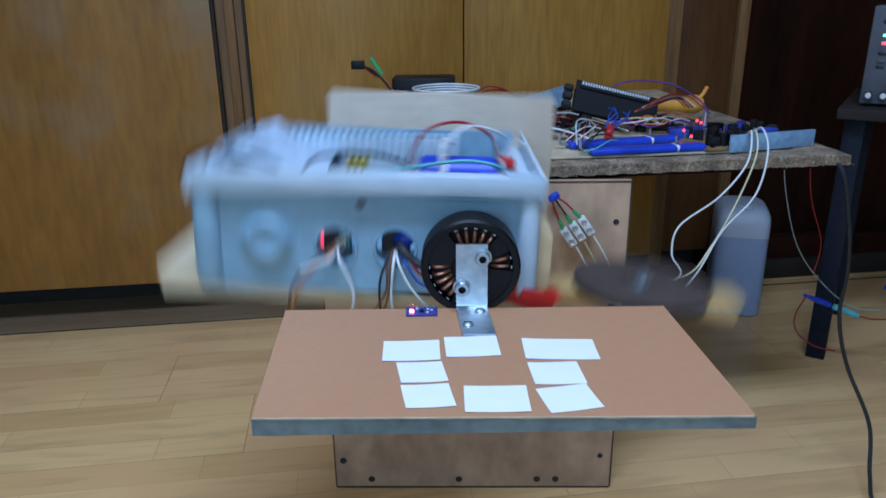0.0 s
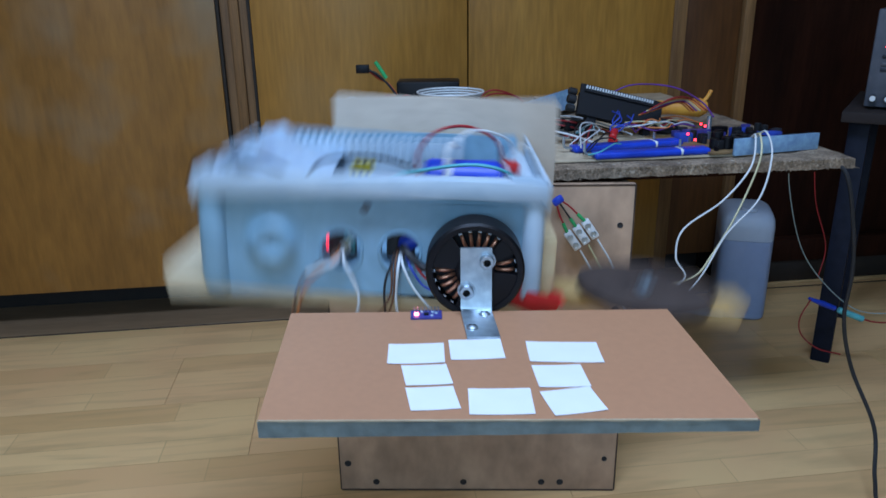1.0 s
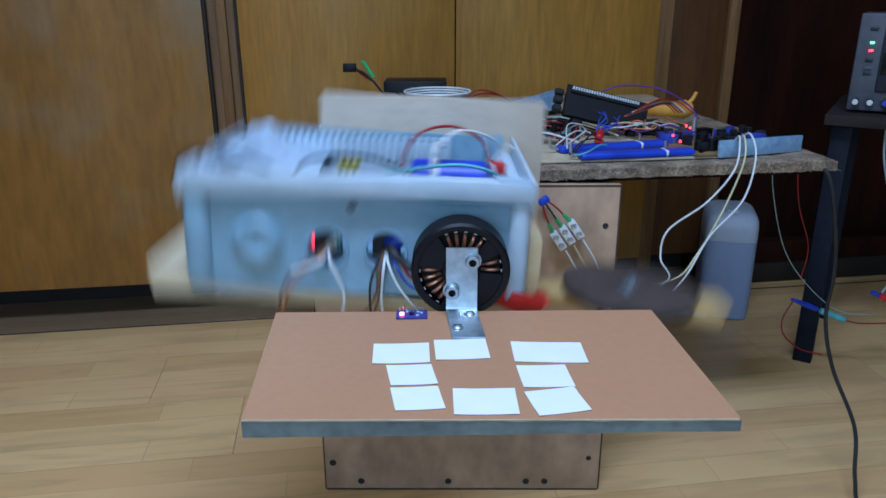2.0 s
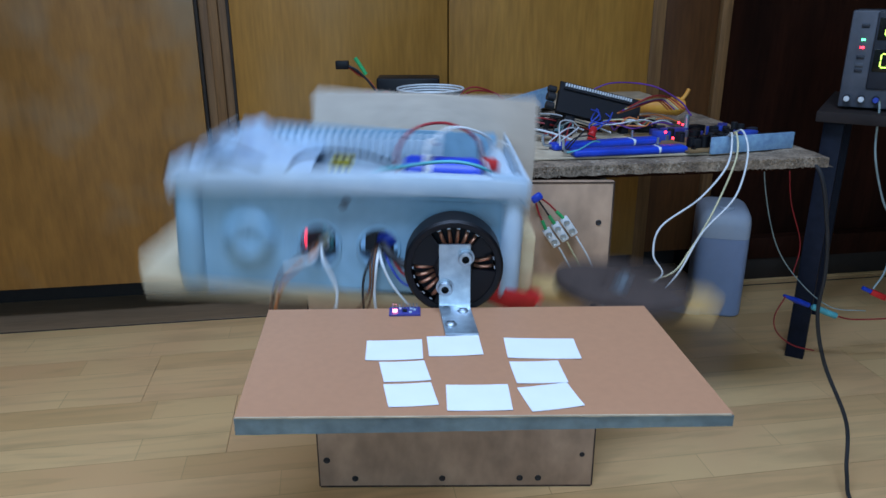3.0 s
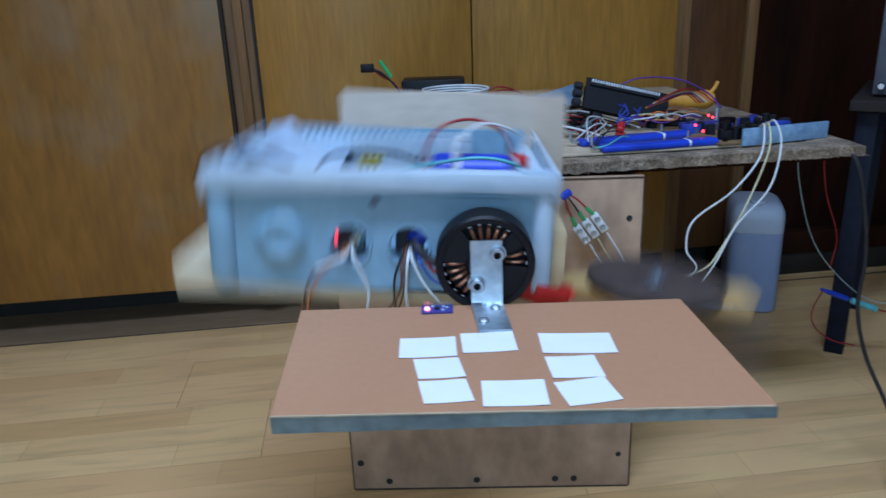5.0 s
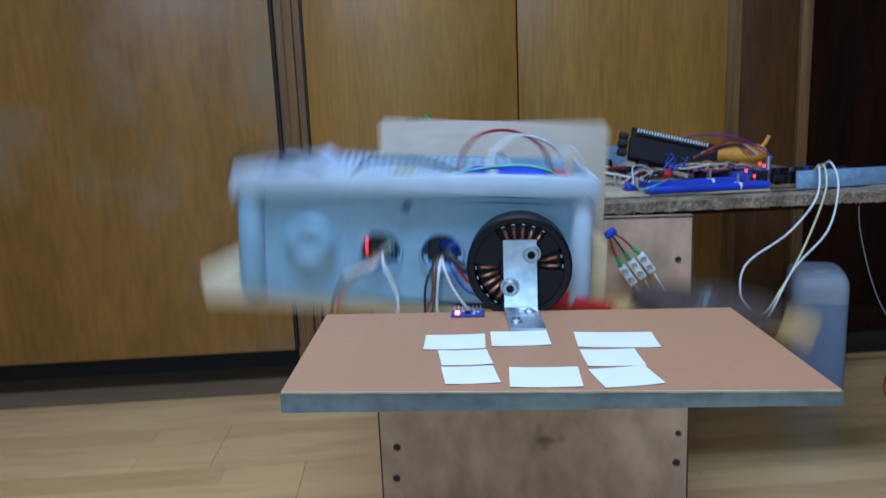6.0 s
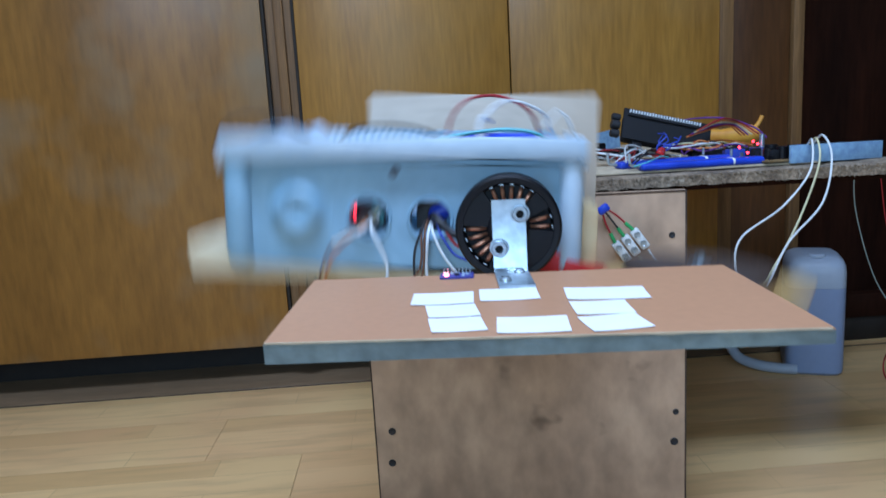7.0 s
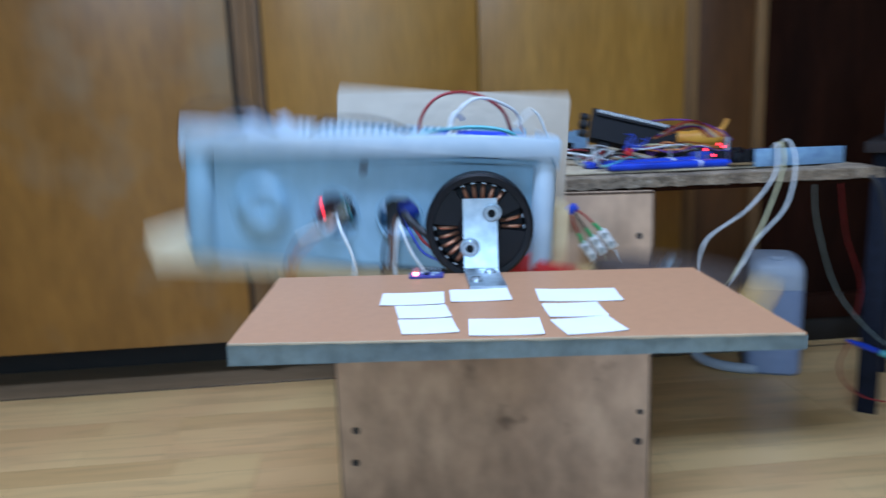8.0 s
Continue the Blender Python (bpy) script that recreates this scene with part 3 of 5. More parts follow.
def shelf():
    sh = thing("board_shelf", "tan hardboard shelf with a rough grey-green edge", "shelf")

    def sheet(z0, z1, grow=0.0):
        t = bmesh.new()
        out = [(-0.156 - grow, -0.169 - grow), (0.174 + grow, -0.167 - grow), (0.161 + grow, 0.010 + grow), (-0.171 - grow, 0.004 + grow)]
        pts = []
        for i in range(4):
            a, b = Vector(out[i]), Vector(out[(i + 1) % 4])
            for k in range(24):
                q = a.lerp(b, k / 24)
                wob = 0.0008 * (noise.noise(Vector((q.x * 60, q.y * 60, z0 * 200))) if grow else 0)
                pts.append((q.x, q.y + wob))
        lo, hi = [t.verts.new((x, y, z0 + (0.0042 * (x + 0.156) / 0.33 if grow else 0))) for x, y in pts], [t.verts.new((x, y, z1)) for x, y in pts]
        t.faces.new(lo)
        t.faces.new(hi)
        for i in range(len(pts)):
            j = (i + 1) % len(pts)
            t.faces.new((lo[i], lo[j], hi[j], hi[i]))
        return t
    part("top_sheet", sheet(0.4754, 0.4765), "hardboard", sh)
    part("core", sheet(0.4630, 0.4752, 0.0004), "board_edge", sh, "rough grey-green core with torn paper")
    t = bmesh.new()
    pts = [-0.1555 + 0.328 * k / 80 for k in range(81)]
    rows = []
    for x in pts:
        y = -0.1692 + 0.002 * (x + 0.156) / 0.33
        dip = 0.0006 + 0.0011 * max(0.0, noise.noise(Vector((x * 55, 2.0, 0))))
        rows.append([t.verts.new(q) for q in ((x, y, 0.4767), (x, y - 0.0007, 0.4766), (x, y - 0.0007, 0.4762 - dip), (x, y, 0.4762 - dip))])
    for a, b in zip(rows, rows[1:]):
        for k in range(4):
            t.faces.new((a[k], a[(k + 1) % 4], b[(k + 1) % 4], b[k]))
    part("torn_paper", t, "cardboard", sh, "torn pale paper along the edge")
    # carried by a beam from the stand, under the sweep of the robot
    part("support_block", box(-0.02, 0.07, -0.030, -0.005, 0.4205, 0.4625, 0.001), "ply_edge", sh)
    for x in (-0.008, 0.058):
        part("support_rod", rod(0.0045, 0, 0.412, 14, m=pose(x, -0.0275, 0.4265, -90)), "zinc", sh)
    # papers lying on it: centre, size, turn, slant
    for x, y, w, h, turn, slant in ((-0.056, -0.0745, 0.044, 0.0332, 3, 0.0), (-0.009, -0.0675, 0.042, 0.034, 4, 0.0), (0.059, -0.0725, 0.056, 0.034, -2, -0.05),
                                    (-0.0465, -0.1087, 0.034, 0.0300, 4, -0.12), (0.0515, -0.1105, 0.037, 0.0325, 2, -0.05), (-0.041, -0.1420, 0.034, 0.0305, 5, -0.1),
                                    (0.006, -0.146, 0.044, 0.034, 1, 0.0), (0.0555, -0.1455, 0.037, 0.032, 12, -0.02)):
        t = bmesh.new()
        n = 6
        rows = []
        for j in range(n + 1):
            rows.append([])
            for i in range(n + 1):
                u, v = i / n - 0.5, j / n - 0.5
                lift = 0.0004 * (abs(u * v) * 4) ** 2 * (1 + noise.noise(Vector((x * 90 + i, y * 90 + j, 0))))
                rows[-1].append(t.verts.new((u * w + slant * v * h, v * h, lift)))
        for a, b in zip(rows, rows[1:]):
            for i in range(n):
                t.faces.new((a[i], a[i + 1], b[i + 1], b[i]))
        ex = bmesh.ops.extrude_face_region(t, geom=t.faces[:])
        for v in ex["geom"]:
            if isinstance(v, bmesh.types.BMVert):
                v.co.z += 0.0003
        solo("paper_slip", t, "paper", "blank white paper slip lying on the hardboard shelf", "paper", "paper slips", m=pose(x, y, 0.4768, 0, 0, turn))


def bracket_and_motor():
    br = thing("angle_bracket", "zinc-plated steel angle bracket bolted to the shelf", "bracket")
    t = bmesh.new()
    prof = [(0.0045, 0.537), (0.0045, 0.4815), (0.0035, 0.4792), (0.001, 0.478), (-0.050, 0.4768)]
    inner = [(0.002, 0.537), (0.002, 0.4825), (0.0012, 0.481), (-0.0005, 0.4803), (-0.050, 0.4792)]
    rows = []
    for k, (pa, pb) in enumerate(zip(prof, inner)):
        shift = 0.0 if k < 4 else 0.005
        rows.append([t.verts.new((x + shift, y, z)) for y, z in (pa, pb) for x in (-0.021, 0.006)])
    for a, b in zip(rows, rows[1:]):
        for q in ((0, 1), (3, 2), (1, 3), (2, 0)):
            t.faces.new((a[q[0]], a[q[1]], b[q[1]], b[q[0]]))
    for r in (rows[0], rows[-1]):
        t.faces.new((r[0], r[1], r[3], r[2]))
    part("plate", t, "zinc", br)
    cap_bolt(0.0062, 0.007, pose(0.0015, 0.0015, 0.526) @ FRONT, br, washer=0.0078)
    cap_bolt(0.0062, 0.007, pose(-0.0160, 0.0015, 0.4985) @ FRONT, br, washer=0.0078)
    for x, y in ((-0.0005, -0.008), (-0.0115, -0.034)):
        s = part("pan_screw", lathe([(0, 0.0035), (0.0025, 0.0032), (0.0045, 0.0018), (0.005, 0), (0, 0)], 18), "zinc", br, "cross-head screw", pose(x, y, 0.4792))
        part("slot", box(-0.003, 0.003, -0.0005, 0.0005, 0.0028, 0.0036), "black", s)

    mo = thing("brushless_motor", "black outrunner brushless motor with copper windings", "motor", pose(-0.0083, 0.0, 0.5125))
    # ring of the rotor bell, open to the front
    part("rotor_ring", lathe([(0.0365, -0.0130), (0.0372, -0.0105), (0.0415, -0.0100), (0.0435, -0.0125), (0.0435, -0.0400), (0.0405, -0.0430), (0, -0.0430)], 64), "black", mo, m=FRONT)
    hub = part("stator_plate", lathe([(0, -0.0095), (0.0150, -0.0095), (0.0170, -0.0115), (0.0170, -0.022), (0.0350, -0.022), (0.0350, -0.030), (0, -0.030)], 48), "black", mo, m=FRONT)
    # three closed sectors of the front cover between the windows
    for mid, wide in ((148, 52), (38, 26), (-62, 112)):
        t = bmesh.new()
        n = 14
        lo, hi = [], []
        for i in range(n + 1):
            a = radians(mid - wide / 2 + wide * i / n)
            for lst, y in ((lo, 0.0115), (hi, 0.0165)):
                lst.append([t.verts.new((r * math.cos(a), y, r * math.sin(a))) for r in (0.0168, 0.0368)])
        for i in range(n):
            for lst in (lo, hi):
                t.faces.new((lst[i][0], lst[i + 1][0], lst[i + 1][1], lst[i][1]))
            for k in (0, 1):
                t.faces.new((lo[i][k], lo[i + 1][k], hi[i + 1][k], hi[i][k]))
        for i in (0, n):
            t.faces.new((lo[i][0], lo[i][1], hi[i][1], hi[i][0]))
        part("cover_sector", t, "black", mo)
    for i in range(26):
        a = i * 360 / 26
        ca, sa = math.cos(radians(a)), math.sin(radians(a))
        if not any(abs((a - mid + 180) % 360 - 180) < wide / 2 - 2 for mid, wide in ((148, 52), (38, 26), (-62, 112))):
            t = tube([(0.0185 * ca, 0.0185, 0.0185 * sa), (0.024 * ca, 0.0155, 0.024 * sa), (0.031 * ca, 0.0155, 0.031 * sa), (0.0335 * ca, 0.0185, 0.0335 * sa)], 0.0016, 8, 4)
            part("winding", t, "copper", mo)
            part("magnet_edge", box(-0.0014, 0.0014, 0.0128, 0.0140, 0.0352, 0.0361, m=Matrix.Rotation(radians(90 - a), 4, "Y")), "zinc", mo, "bright magnet edge")


def sensor_board():
    s = thing("sensor_board", "small purple sensor circuit board with a lit red lamp", "circuit board", pose(-0.051, -0.003, 0.4768, 0, 0, 2))
    part("board", box(-0.0135, 0.0135, -0.008, 0.008, 0.0, 0.0016), "pcb_purple", s)
    part("lamp", box(-0.0105, -0.0065, -0.004, 0.0, 0.0016, 0.0036, 0.0006), "led_pink", s, "glowing red lamp")
    part("chip", box(-0.002, 0.002, -0.003, 0.001, 0.0016, 0.0027), "black", s)
    for x, y in ((0.005, -0.004), (0.0085, 0.001), (0.0055, 0.003), (-0.004, 0.004)):
        part("component", box(x - 0.0012, x + 0.0012, y - 0.001, y + 0.001, 0.0016, 0.0025), "plastic_pale", s)
    for i in range(8):
        part("pin", box(-0.0105 + i * 0.003 - 0.0004, -0.0105 + i * 0.003 + 0.0004, 0.0055, 0.0063, 0.0016, 0.006), "zinc", s)


# ---- the swinging robot: its own space has the motor's axis at the origin, x to the right, y away from the shelf ----
AXIS = (-0.0083, 0.0, 0.5125)


def robot():
    rb = thing("balancing_robot", "swinging robot, grey-blue plastic box on a pine beam with disc", "robot", pose(*AXIS))
    # container
    body = part("container", holed_plate(-0.246, 0.052, -0.044, 0.055, ((-0.124, -0.001, 0.0185), (-0.0690, -0.001, 0.0180)), 0.058, 0.0615), "plastic", rb, "grey-blue plastic box, open on top")
    t = box(-0.246, 0.052, 0.0620, 0.272, -0.045, -0.041)
    box(-0.246, 0.052, 0.2680, 0.272, -0.041, 0.074, bm=t)
    part("shell", t, "plastic", body)
    part("end_wall", box(-0.256, -0.230, 0.050, 0.272, -0.046, 0.0560, 0.0115, 5), "plastic", body)
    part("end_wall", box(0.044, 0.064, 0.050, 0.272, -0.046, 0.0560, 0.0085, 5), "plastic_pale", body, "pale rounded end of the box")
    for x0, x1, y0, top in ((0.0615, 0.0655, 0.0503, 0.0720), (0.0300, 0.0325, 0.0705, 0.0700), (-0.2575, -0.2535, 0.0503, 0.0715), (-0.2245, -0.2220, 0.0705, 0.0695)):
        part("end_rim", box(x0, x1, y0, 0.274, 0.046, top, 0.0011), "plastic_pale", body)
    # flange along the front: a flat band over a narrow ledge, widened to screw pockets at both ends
    # light on the rim from above is put in as the paler plastic
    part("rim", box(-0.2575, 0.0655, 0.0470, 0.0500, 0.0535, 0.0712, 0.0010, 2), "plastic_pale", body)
    part("rim_edge", box(-0.2220, 0.0300, 0.0503, 0.0650, 0.0650, 0.0718, 0.0012, 2), "plastic_pale", body, "top edge of the box, paler for light from above")
    part("ledge", box(-0.2540, 0.0620, 0.0520, 0.0577, 0.0480, 0.0530, 0.0012, 2), "plastic", body)
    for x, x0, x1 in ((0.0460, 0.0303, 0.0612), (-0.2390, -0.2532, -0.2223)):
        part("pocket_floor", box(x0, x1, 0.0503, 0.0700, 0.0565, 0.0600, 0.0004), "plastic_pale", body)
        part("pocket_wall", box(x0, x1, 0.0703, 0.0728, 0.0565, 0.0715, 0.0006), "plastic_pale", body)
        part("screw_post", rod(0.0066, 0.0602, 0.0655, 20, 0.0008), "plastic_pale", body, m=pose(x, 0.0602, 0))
        part("post_screw", lathe([(0, 0.0658), (0.0014, 0.0658), (0.0018, 0.0672), (0.0034, 0.0668), (0.0038, 0.0656), (0, 0.0656)], 14), "zinc", body, m=pose(x, 0.0602, 0))
    # fine ribs moulded across the end
    for k in range(9):
        part("end_rib", box(0.0638, 0.0646, 0.085 + 0.012 * k, 0.0865 + 0.012 * k, 0.000, 0.048, 0.0003, 1), "plastic_pale", body)
    # raised boss, grommets and a screw on the front
    part("boss", lathe([(0.033, 0.0), (0.028, 0.0008), (0.0235, 0.0022), (0.0205, 0.0060), (0.0180, 0.0080), (0.0135, 0.0084), (0.0115, 0.0072), (0.0040, 0.0066), (0.0032, 0.0050), (0, 0.0050)], 40), "plastic", body,
         m=pose(-0.188, 0.0582, 0.006) @ FRONT)
    for x in (-0.124, -0.069):
        part("grommet", lathe([(0.0178, -0.008), (0.0182, 0.0015), (0.0200, 0.0020), (0.0212, 0.0)], 36), "plastic", body, m=pose(x, 0.0582, -0.001) @ FRONT)
    part("panel_screw", lathe([(0, 0.0004), (0.0016, 0.0004), (0.0020, 0.0012), (0.0034, 0.0008), (0.0042, 0.0003), (0.0044, 0), (0, 0)], 18), "psu", body, m=pose(-0.101, 0.058, 0.041) @ FRONT)
    # fittings inside
    inside = part("slotted_duct", box(-0.215, -0.01, 0.246, 0.250, -0.02, 0.066), "plastic_pale", rb, "pale slotted wiring duct")
    for i in range(24):
        x = -0.21 + i * 0.0085
        part("slat", box(x, x + 0.0046, 0.2440, 0.246, 0.046, 0.074, 0.0008), "plastic_pale", inside)
    pack = part("capacitor", rod(0.0200, -0.042, 0.034, 28, 0.004, m=pose(-0.008, 0.125, 0.054, 0, 90, 0)), "blue", rb, "blue sleeved cylinder held by a tie")
    part("cable_tie", lathe([(0.0202, -0.003), (0.0213, -0.003), (0.0213, 0.003), (0.0202, 0.003)], 28, m=pose(-0.026, 0.125, 0.054, 0, 90, 0)), "whitewire", pack, "white cable tie")
    part("cable_tie", tube([(-0.028, 0.104, 0.052), (-0.029, 0.108, 0.076), (-0.026, 0.122, 0.090), (-0.018, 0.135, 0.084)], 0.0020, 8), "whitewire", pack, "white cable tie")
    part("red_connector", box(0.028, 0.045, 0.137, 0.150, 0.058, 0.070, 0.002), "red", rb, "red plug")
    part("circuit_board", box(-0.20, -0.02, 0.085, 0.150, 0.018, 0.0196), "pcb_purple", rb, "circuit board inside the box")
    for i, x in enumerate((-0.185, -0.150, -0.115, -0.095, -0.070)):
        part("component", box(x, x + 0.016, 0.09 + 0.006 * i, 0.108 + 0.006 * i, 0.0196, 0.034 + 0.004 * (i % 3), 0.001), ("black", "green", "plastic_pale", "yellow", "black")[i], rb)
    lab = part("hazard_label", box(-0.1215, -0.1005, 0.118, 0.1186, 0.046, 0.071), "yellow", rb, "yellow label with black stripes")
    for i in range(3):
        part("stripe", box(-0.1195 + i * 0.0068, -0.1162 + i * 0.0068, 0.1172, 0.1178, 0.048, 0.069), "matte_black", lab)
    # white folded insulation at the far end
    t = bmesh.new()
    nx, ny = 22, 26
    grid = []
    for j in range(ny + 1):
        grid.append([])
        for i in range(nx + 1):
            x, y = -0.246 + 0.100 * i / nx, 0.070 + 0.192 * j / ny
            fold = 0.010 * max(0.0, 1 - abs(i / nx - 0.30 - 0.08 * math.sin(j * 0.4)) * 5)
            z = 0.064 + fold + 0.007 * noise.noise(Vector((x * 22, y * 18, 1.7))) + 0.0022 * noise.noise(Vector((x * 90, y * 80, 4.1))) + 0.006 * (1 - i / nx) - 0.014 * (i / nx) ** 2
            grid[-1].append(t.verts.new((x + 0.006 * noise.noise(Vector((j * 0.35, i * 0.2, 0.3))), y, z)))
    for a, b in zip(grid, grid[1:]):
        for i in range(nx):
            t.faces.new((a[i], a[i + 1], b[i + 1]))
            t.faces.new((a[i], b[i + 1], b[i]))
    ex = bmesh.ops.extrude_face_region(t, geom=t.faces[:])
    for v in ex["geom"]:
        if isinstance(v, bmesh.types.BMVert):
            v.co.z += 0.0008
    film = part("insulation_film", t, "foil", rb, "crumpled white insulation film")
    for i in range(13):
        y = 0.098 + 0.0105 * i
        z = 0.064 + 0.007 * noise.noise(Vector((-0.238 * 22, y * 18, 1.7))) + 0.0075
        part("slot", box(-0.2445, -0.2335, y, y + 0.0022, z - 0.004, z + 0.0008), "psu_dark", film, "narrow dark slot")
    # pine beam under the box, its end blocks and the disc
    # the beam leans towards the box at its far end, over a tapering rubber strip
    beam = part("beam", box(-0.246, 0.1155, 0.066, 0.222, -0.0135, 0.0, 0.0010), "pine_pale", rb, "pale pine beam", Matrix.Translation((-0.05, 0, -0.0505)) @ pose(0, 0, 0, 0, 2.6, 0))
    part("end_stop", box(-0.246, -0.2095, 0.066, 0.222, 0.0001, 0.0125, 0.0008), "pine_pale", beam, "pale pine block on the end of the beam")
    ARM = Matrix.Translation((0.086, 0, -0.0560)) @ pose(0, 0, 0, 0, 3.6, 0)
    arm = part("arm", box(-0.020, 0.200, 0.110, 0.154, -0.0165, -0.0005, 0.004, 3), "pine_warm", rb, "pine arm that carries the disc", ARM)
    part("end_block", box(0.0660, 0.0800, 0.080, 0.142, -0.0525, 0.010, 0.0015), "pine", rb)
    part("rubber_mat", box(-0.246, 0.052, 0.0680, 0.200, -0.0555, -0.0452), "rubber", rb, "black rubber strip under the box")
    d = part("abrasive_disc", lathe([(0.011, -0.0060), (0.066, -0.0060), (0.0690, -0.0045), (0.0695, -0.002), (0.0683, -0.0008), (0.0695, 0.0004), (0.0695, 0.0040), (0.067, 0.0055), (0.020, 0.0055), (0.018, 0.0030), (0.011, 0.0030), (0.011, -0.006)], 72), "disc", rb, "dark brown abrasive disc",
             ARM @ pose(0.094, 0.122, 0.0062))
    part("disc_washer", lathe([(0, 0.0062), (0.0100, 0.0062), (0.0105, 0.0030), (0, 0.0030)], 24), "zinc", d)
    part("disc_nut", lathe([(0, 0.0125), (0.0050, 0.0125), (0.0056, 0.0110), (0.0056, 0.0062), (0, 0.0062)], 6), "zinc", d, "hexagon nut")
    # red tape
    SLANT = Matrix.Translation((0.057, 0, -0.046)) @ pose(0, 0, 0, 0, 24, 0)
    part("red_tape", box(-0.032, 0.024, 0.0540, 0.0556, -0.0105, 0.0105, 0.0006), "red", rb, "red tape slung across the corner of the box", SLANT)
    part("tape_fold", box(-0.006, 0.027, 0.0480, 0.0494, -0.0085, 0.0085, 0.0006), "red", rb, "", SLANT @ pose(0.0, 0.0, 0.003, 0, -13, 5))
    part("tape_flap", box(0.018, 0.031, 0.0540, 0.0860, 0.0060, 0.0074, 0.0005), "red", rb, "", SLANT @ pose(0, 0, 0, 0, -8, 0))
    # plywood sheet behind the box
    sh = part("plywood_sheet", box(-0.150, 0.115, 0.280, 0.288, -0.068, 0.122, 0.001), "sheet", rb, "thin pale plywood sheet", Matrix.Translation((-0.0145, 0, -0.0075)))
    for x in (-0.12, 0.02):
        part("spacer", box(x, x + 0.03, 0.2222, 0.2795, -0.068, -0.0460, 0.001), "pine", rb)
    for x, z in ((0.079, 0.050), (0.093, 0.006)):
        w = part("washer", lathe([(0.0035, 0.0015), (0.0095, 0.0015), (0.0100, 0), (0.0035, 0)], 28), "zinc", sh, "steel washer", pose(x, 0.28, z) @ FRONT)
        part("bolt_head", lathe([(0, 0.0065), (0.0045, 0.0065), (0.0052, 0.005), (0.0052, 0.0015), (0, 0.0015)], 6), "zinc", w)
    # wires of the robot
    for pts, r, material, label in (
            ([(-0.052, 0.10, 0.055), (-0.056, 0.10, 0.082), (-0.040, 0.105, 0.104), (-0.010, 0.12, 0.108), (0.018, 0.13, 0.094), (0.030, 0.145, 0.070)], 0.0015, "redwire", "dark red wire loop"),
            ([(-0.030, 0.11, 0.060), (-0.026, 0.11, 0.086), (-0.004, 0.12, 0.104), (0.030, 0.14, 0.094), (0.040, 0.15, 0.074)], 0.0015, "whitewire", "white wire loop"),
            ([(-0.105, 0.080, 0.045), (-0.085, 0.078, 0.064), (-0.045, 0.082, 0.073), (-0.005, 0.085, 0.078), (0.025, 0.082, 0.074), (0.038, 0.095, 0.060)], 0.0017, "cyanwire", "cyan wire"),
            ([(-0.060, 0.10, 0.070), (-0.095, 0.095, 0.080), (-0.140, 0.090, 0.078), (-0.158, 0.085, 0.066), (-0.162, 0.075, 0.062)], 0.0016, "rubber", "black wire"),
            ([(-0.162, 0.07, 0.064), (-0.195, 0.055, 0.082), (-0.225, 0.05, 0.086), (-0.250, 0.055, 0.080), (-0.262, 0.06, 0.066), (-0.246, 0.07, 0.062)], 0.0018, "rubber", "black wire"),
            ([(0.030, 0.10, 0.080), (0.046, 0.105, 0.094), (0.060, 0.11, 0.070), (0.070, 0.13, 0.030)], 0.0012, "whitewire", "white wire"),
            ([(-0.069, 0.075, -0.004), (-0.066, 0.050, -0.010), (-0.056, 0.044, -0.030), (-0.040, 0.042, -0.050)], 0.0013, "whitewire", "white wire to the motor"),
            ([(-0.066, 0.075, 0.002), (-0.058, 0.052, -0.004), (-0.046, 0.046, -0.020), (-0.036, 0.044, -0.024)], 0.0014, "redwire", "dark red motor lead"),
            ([(-0.070, 0.075, 0.004), (-0.062, 0.054, 0.000), (-0.050, 0.049, -0.010), (-0.040, 0.046, -0.014)], 0.0036, "rubber", "black motor lead"),
            ([(-0.066, 0.075, -0.004), (-0.060, 0.050, -0.010), (-0.048, 0.047, -0.028), (-0.036, 0.045, -0.034)], 0.0012, "bluewire", "blue motor lead"),
            ([(0.048, 0.058, -0.066), (0.036, 0.056, -0.088), (0.010, 0.056, -0.092), (-0.006, 0.060, -0.074)], 0.0013, "redwire", "red wire under the beam")):
        part("wire", tube(pts, r), material, rb, label)
    # leads that dangle out of the two openings
    hang = []
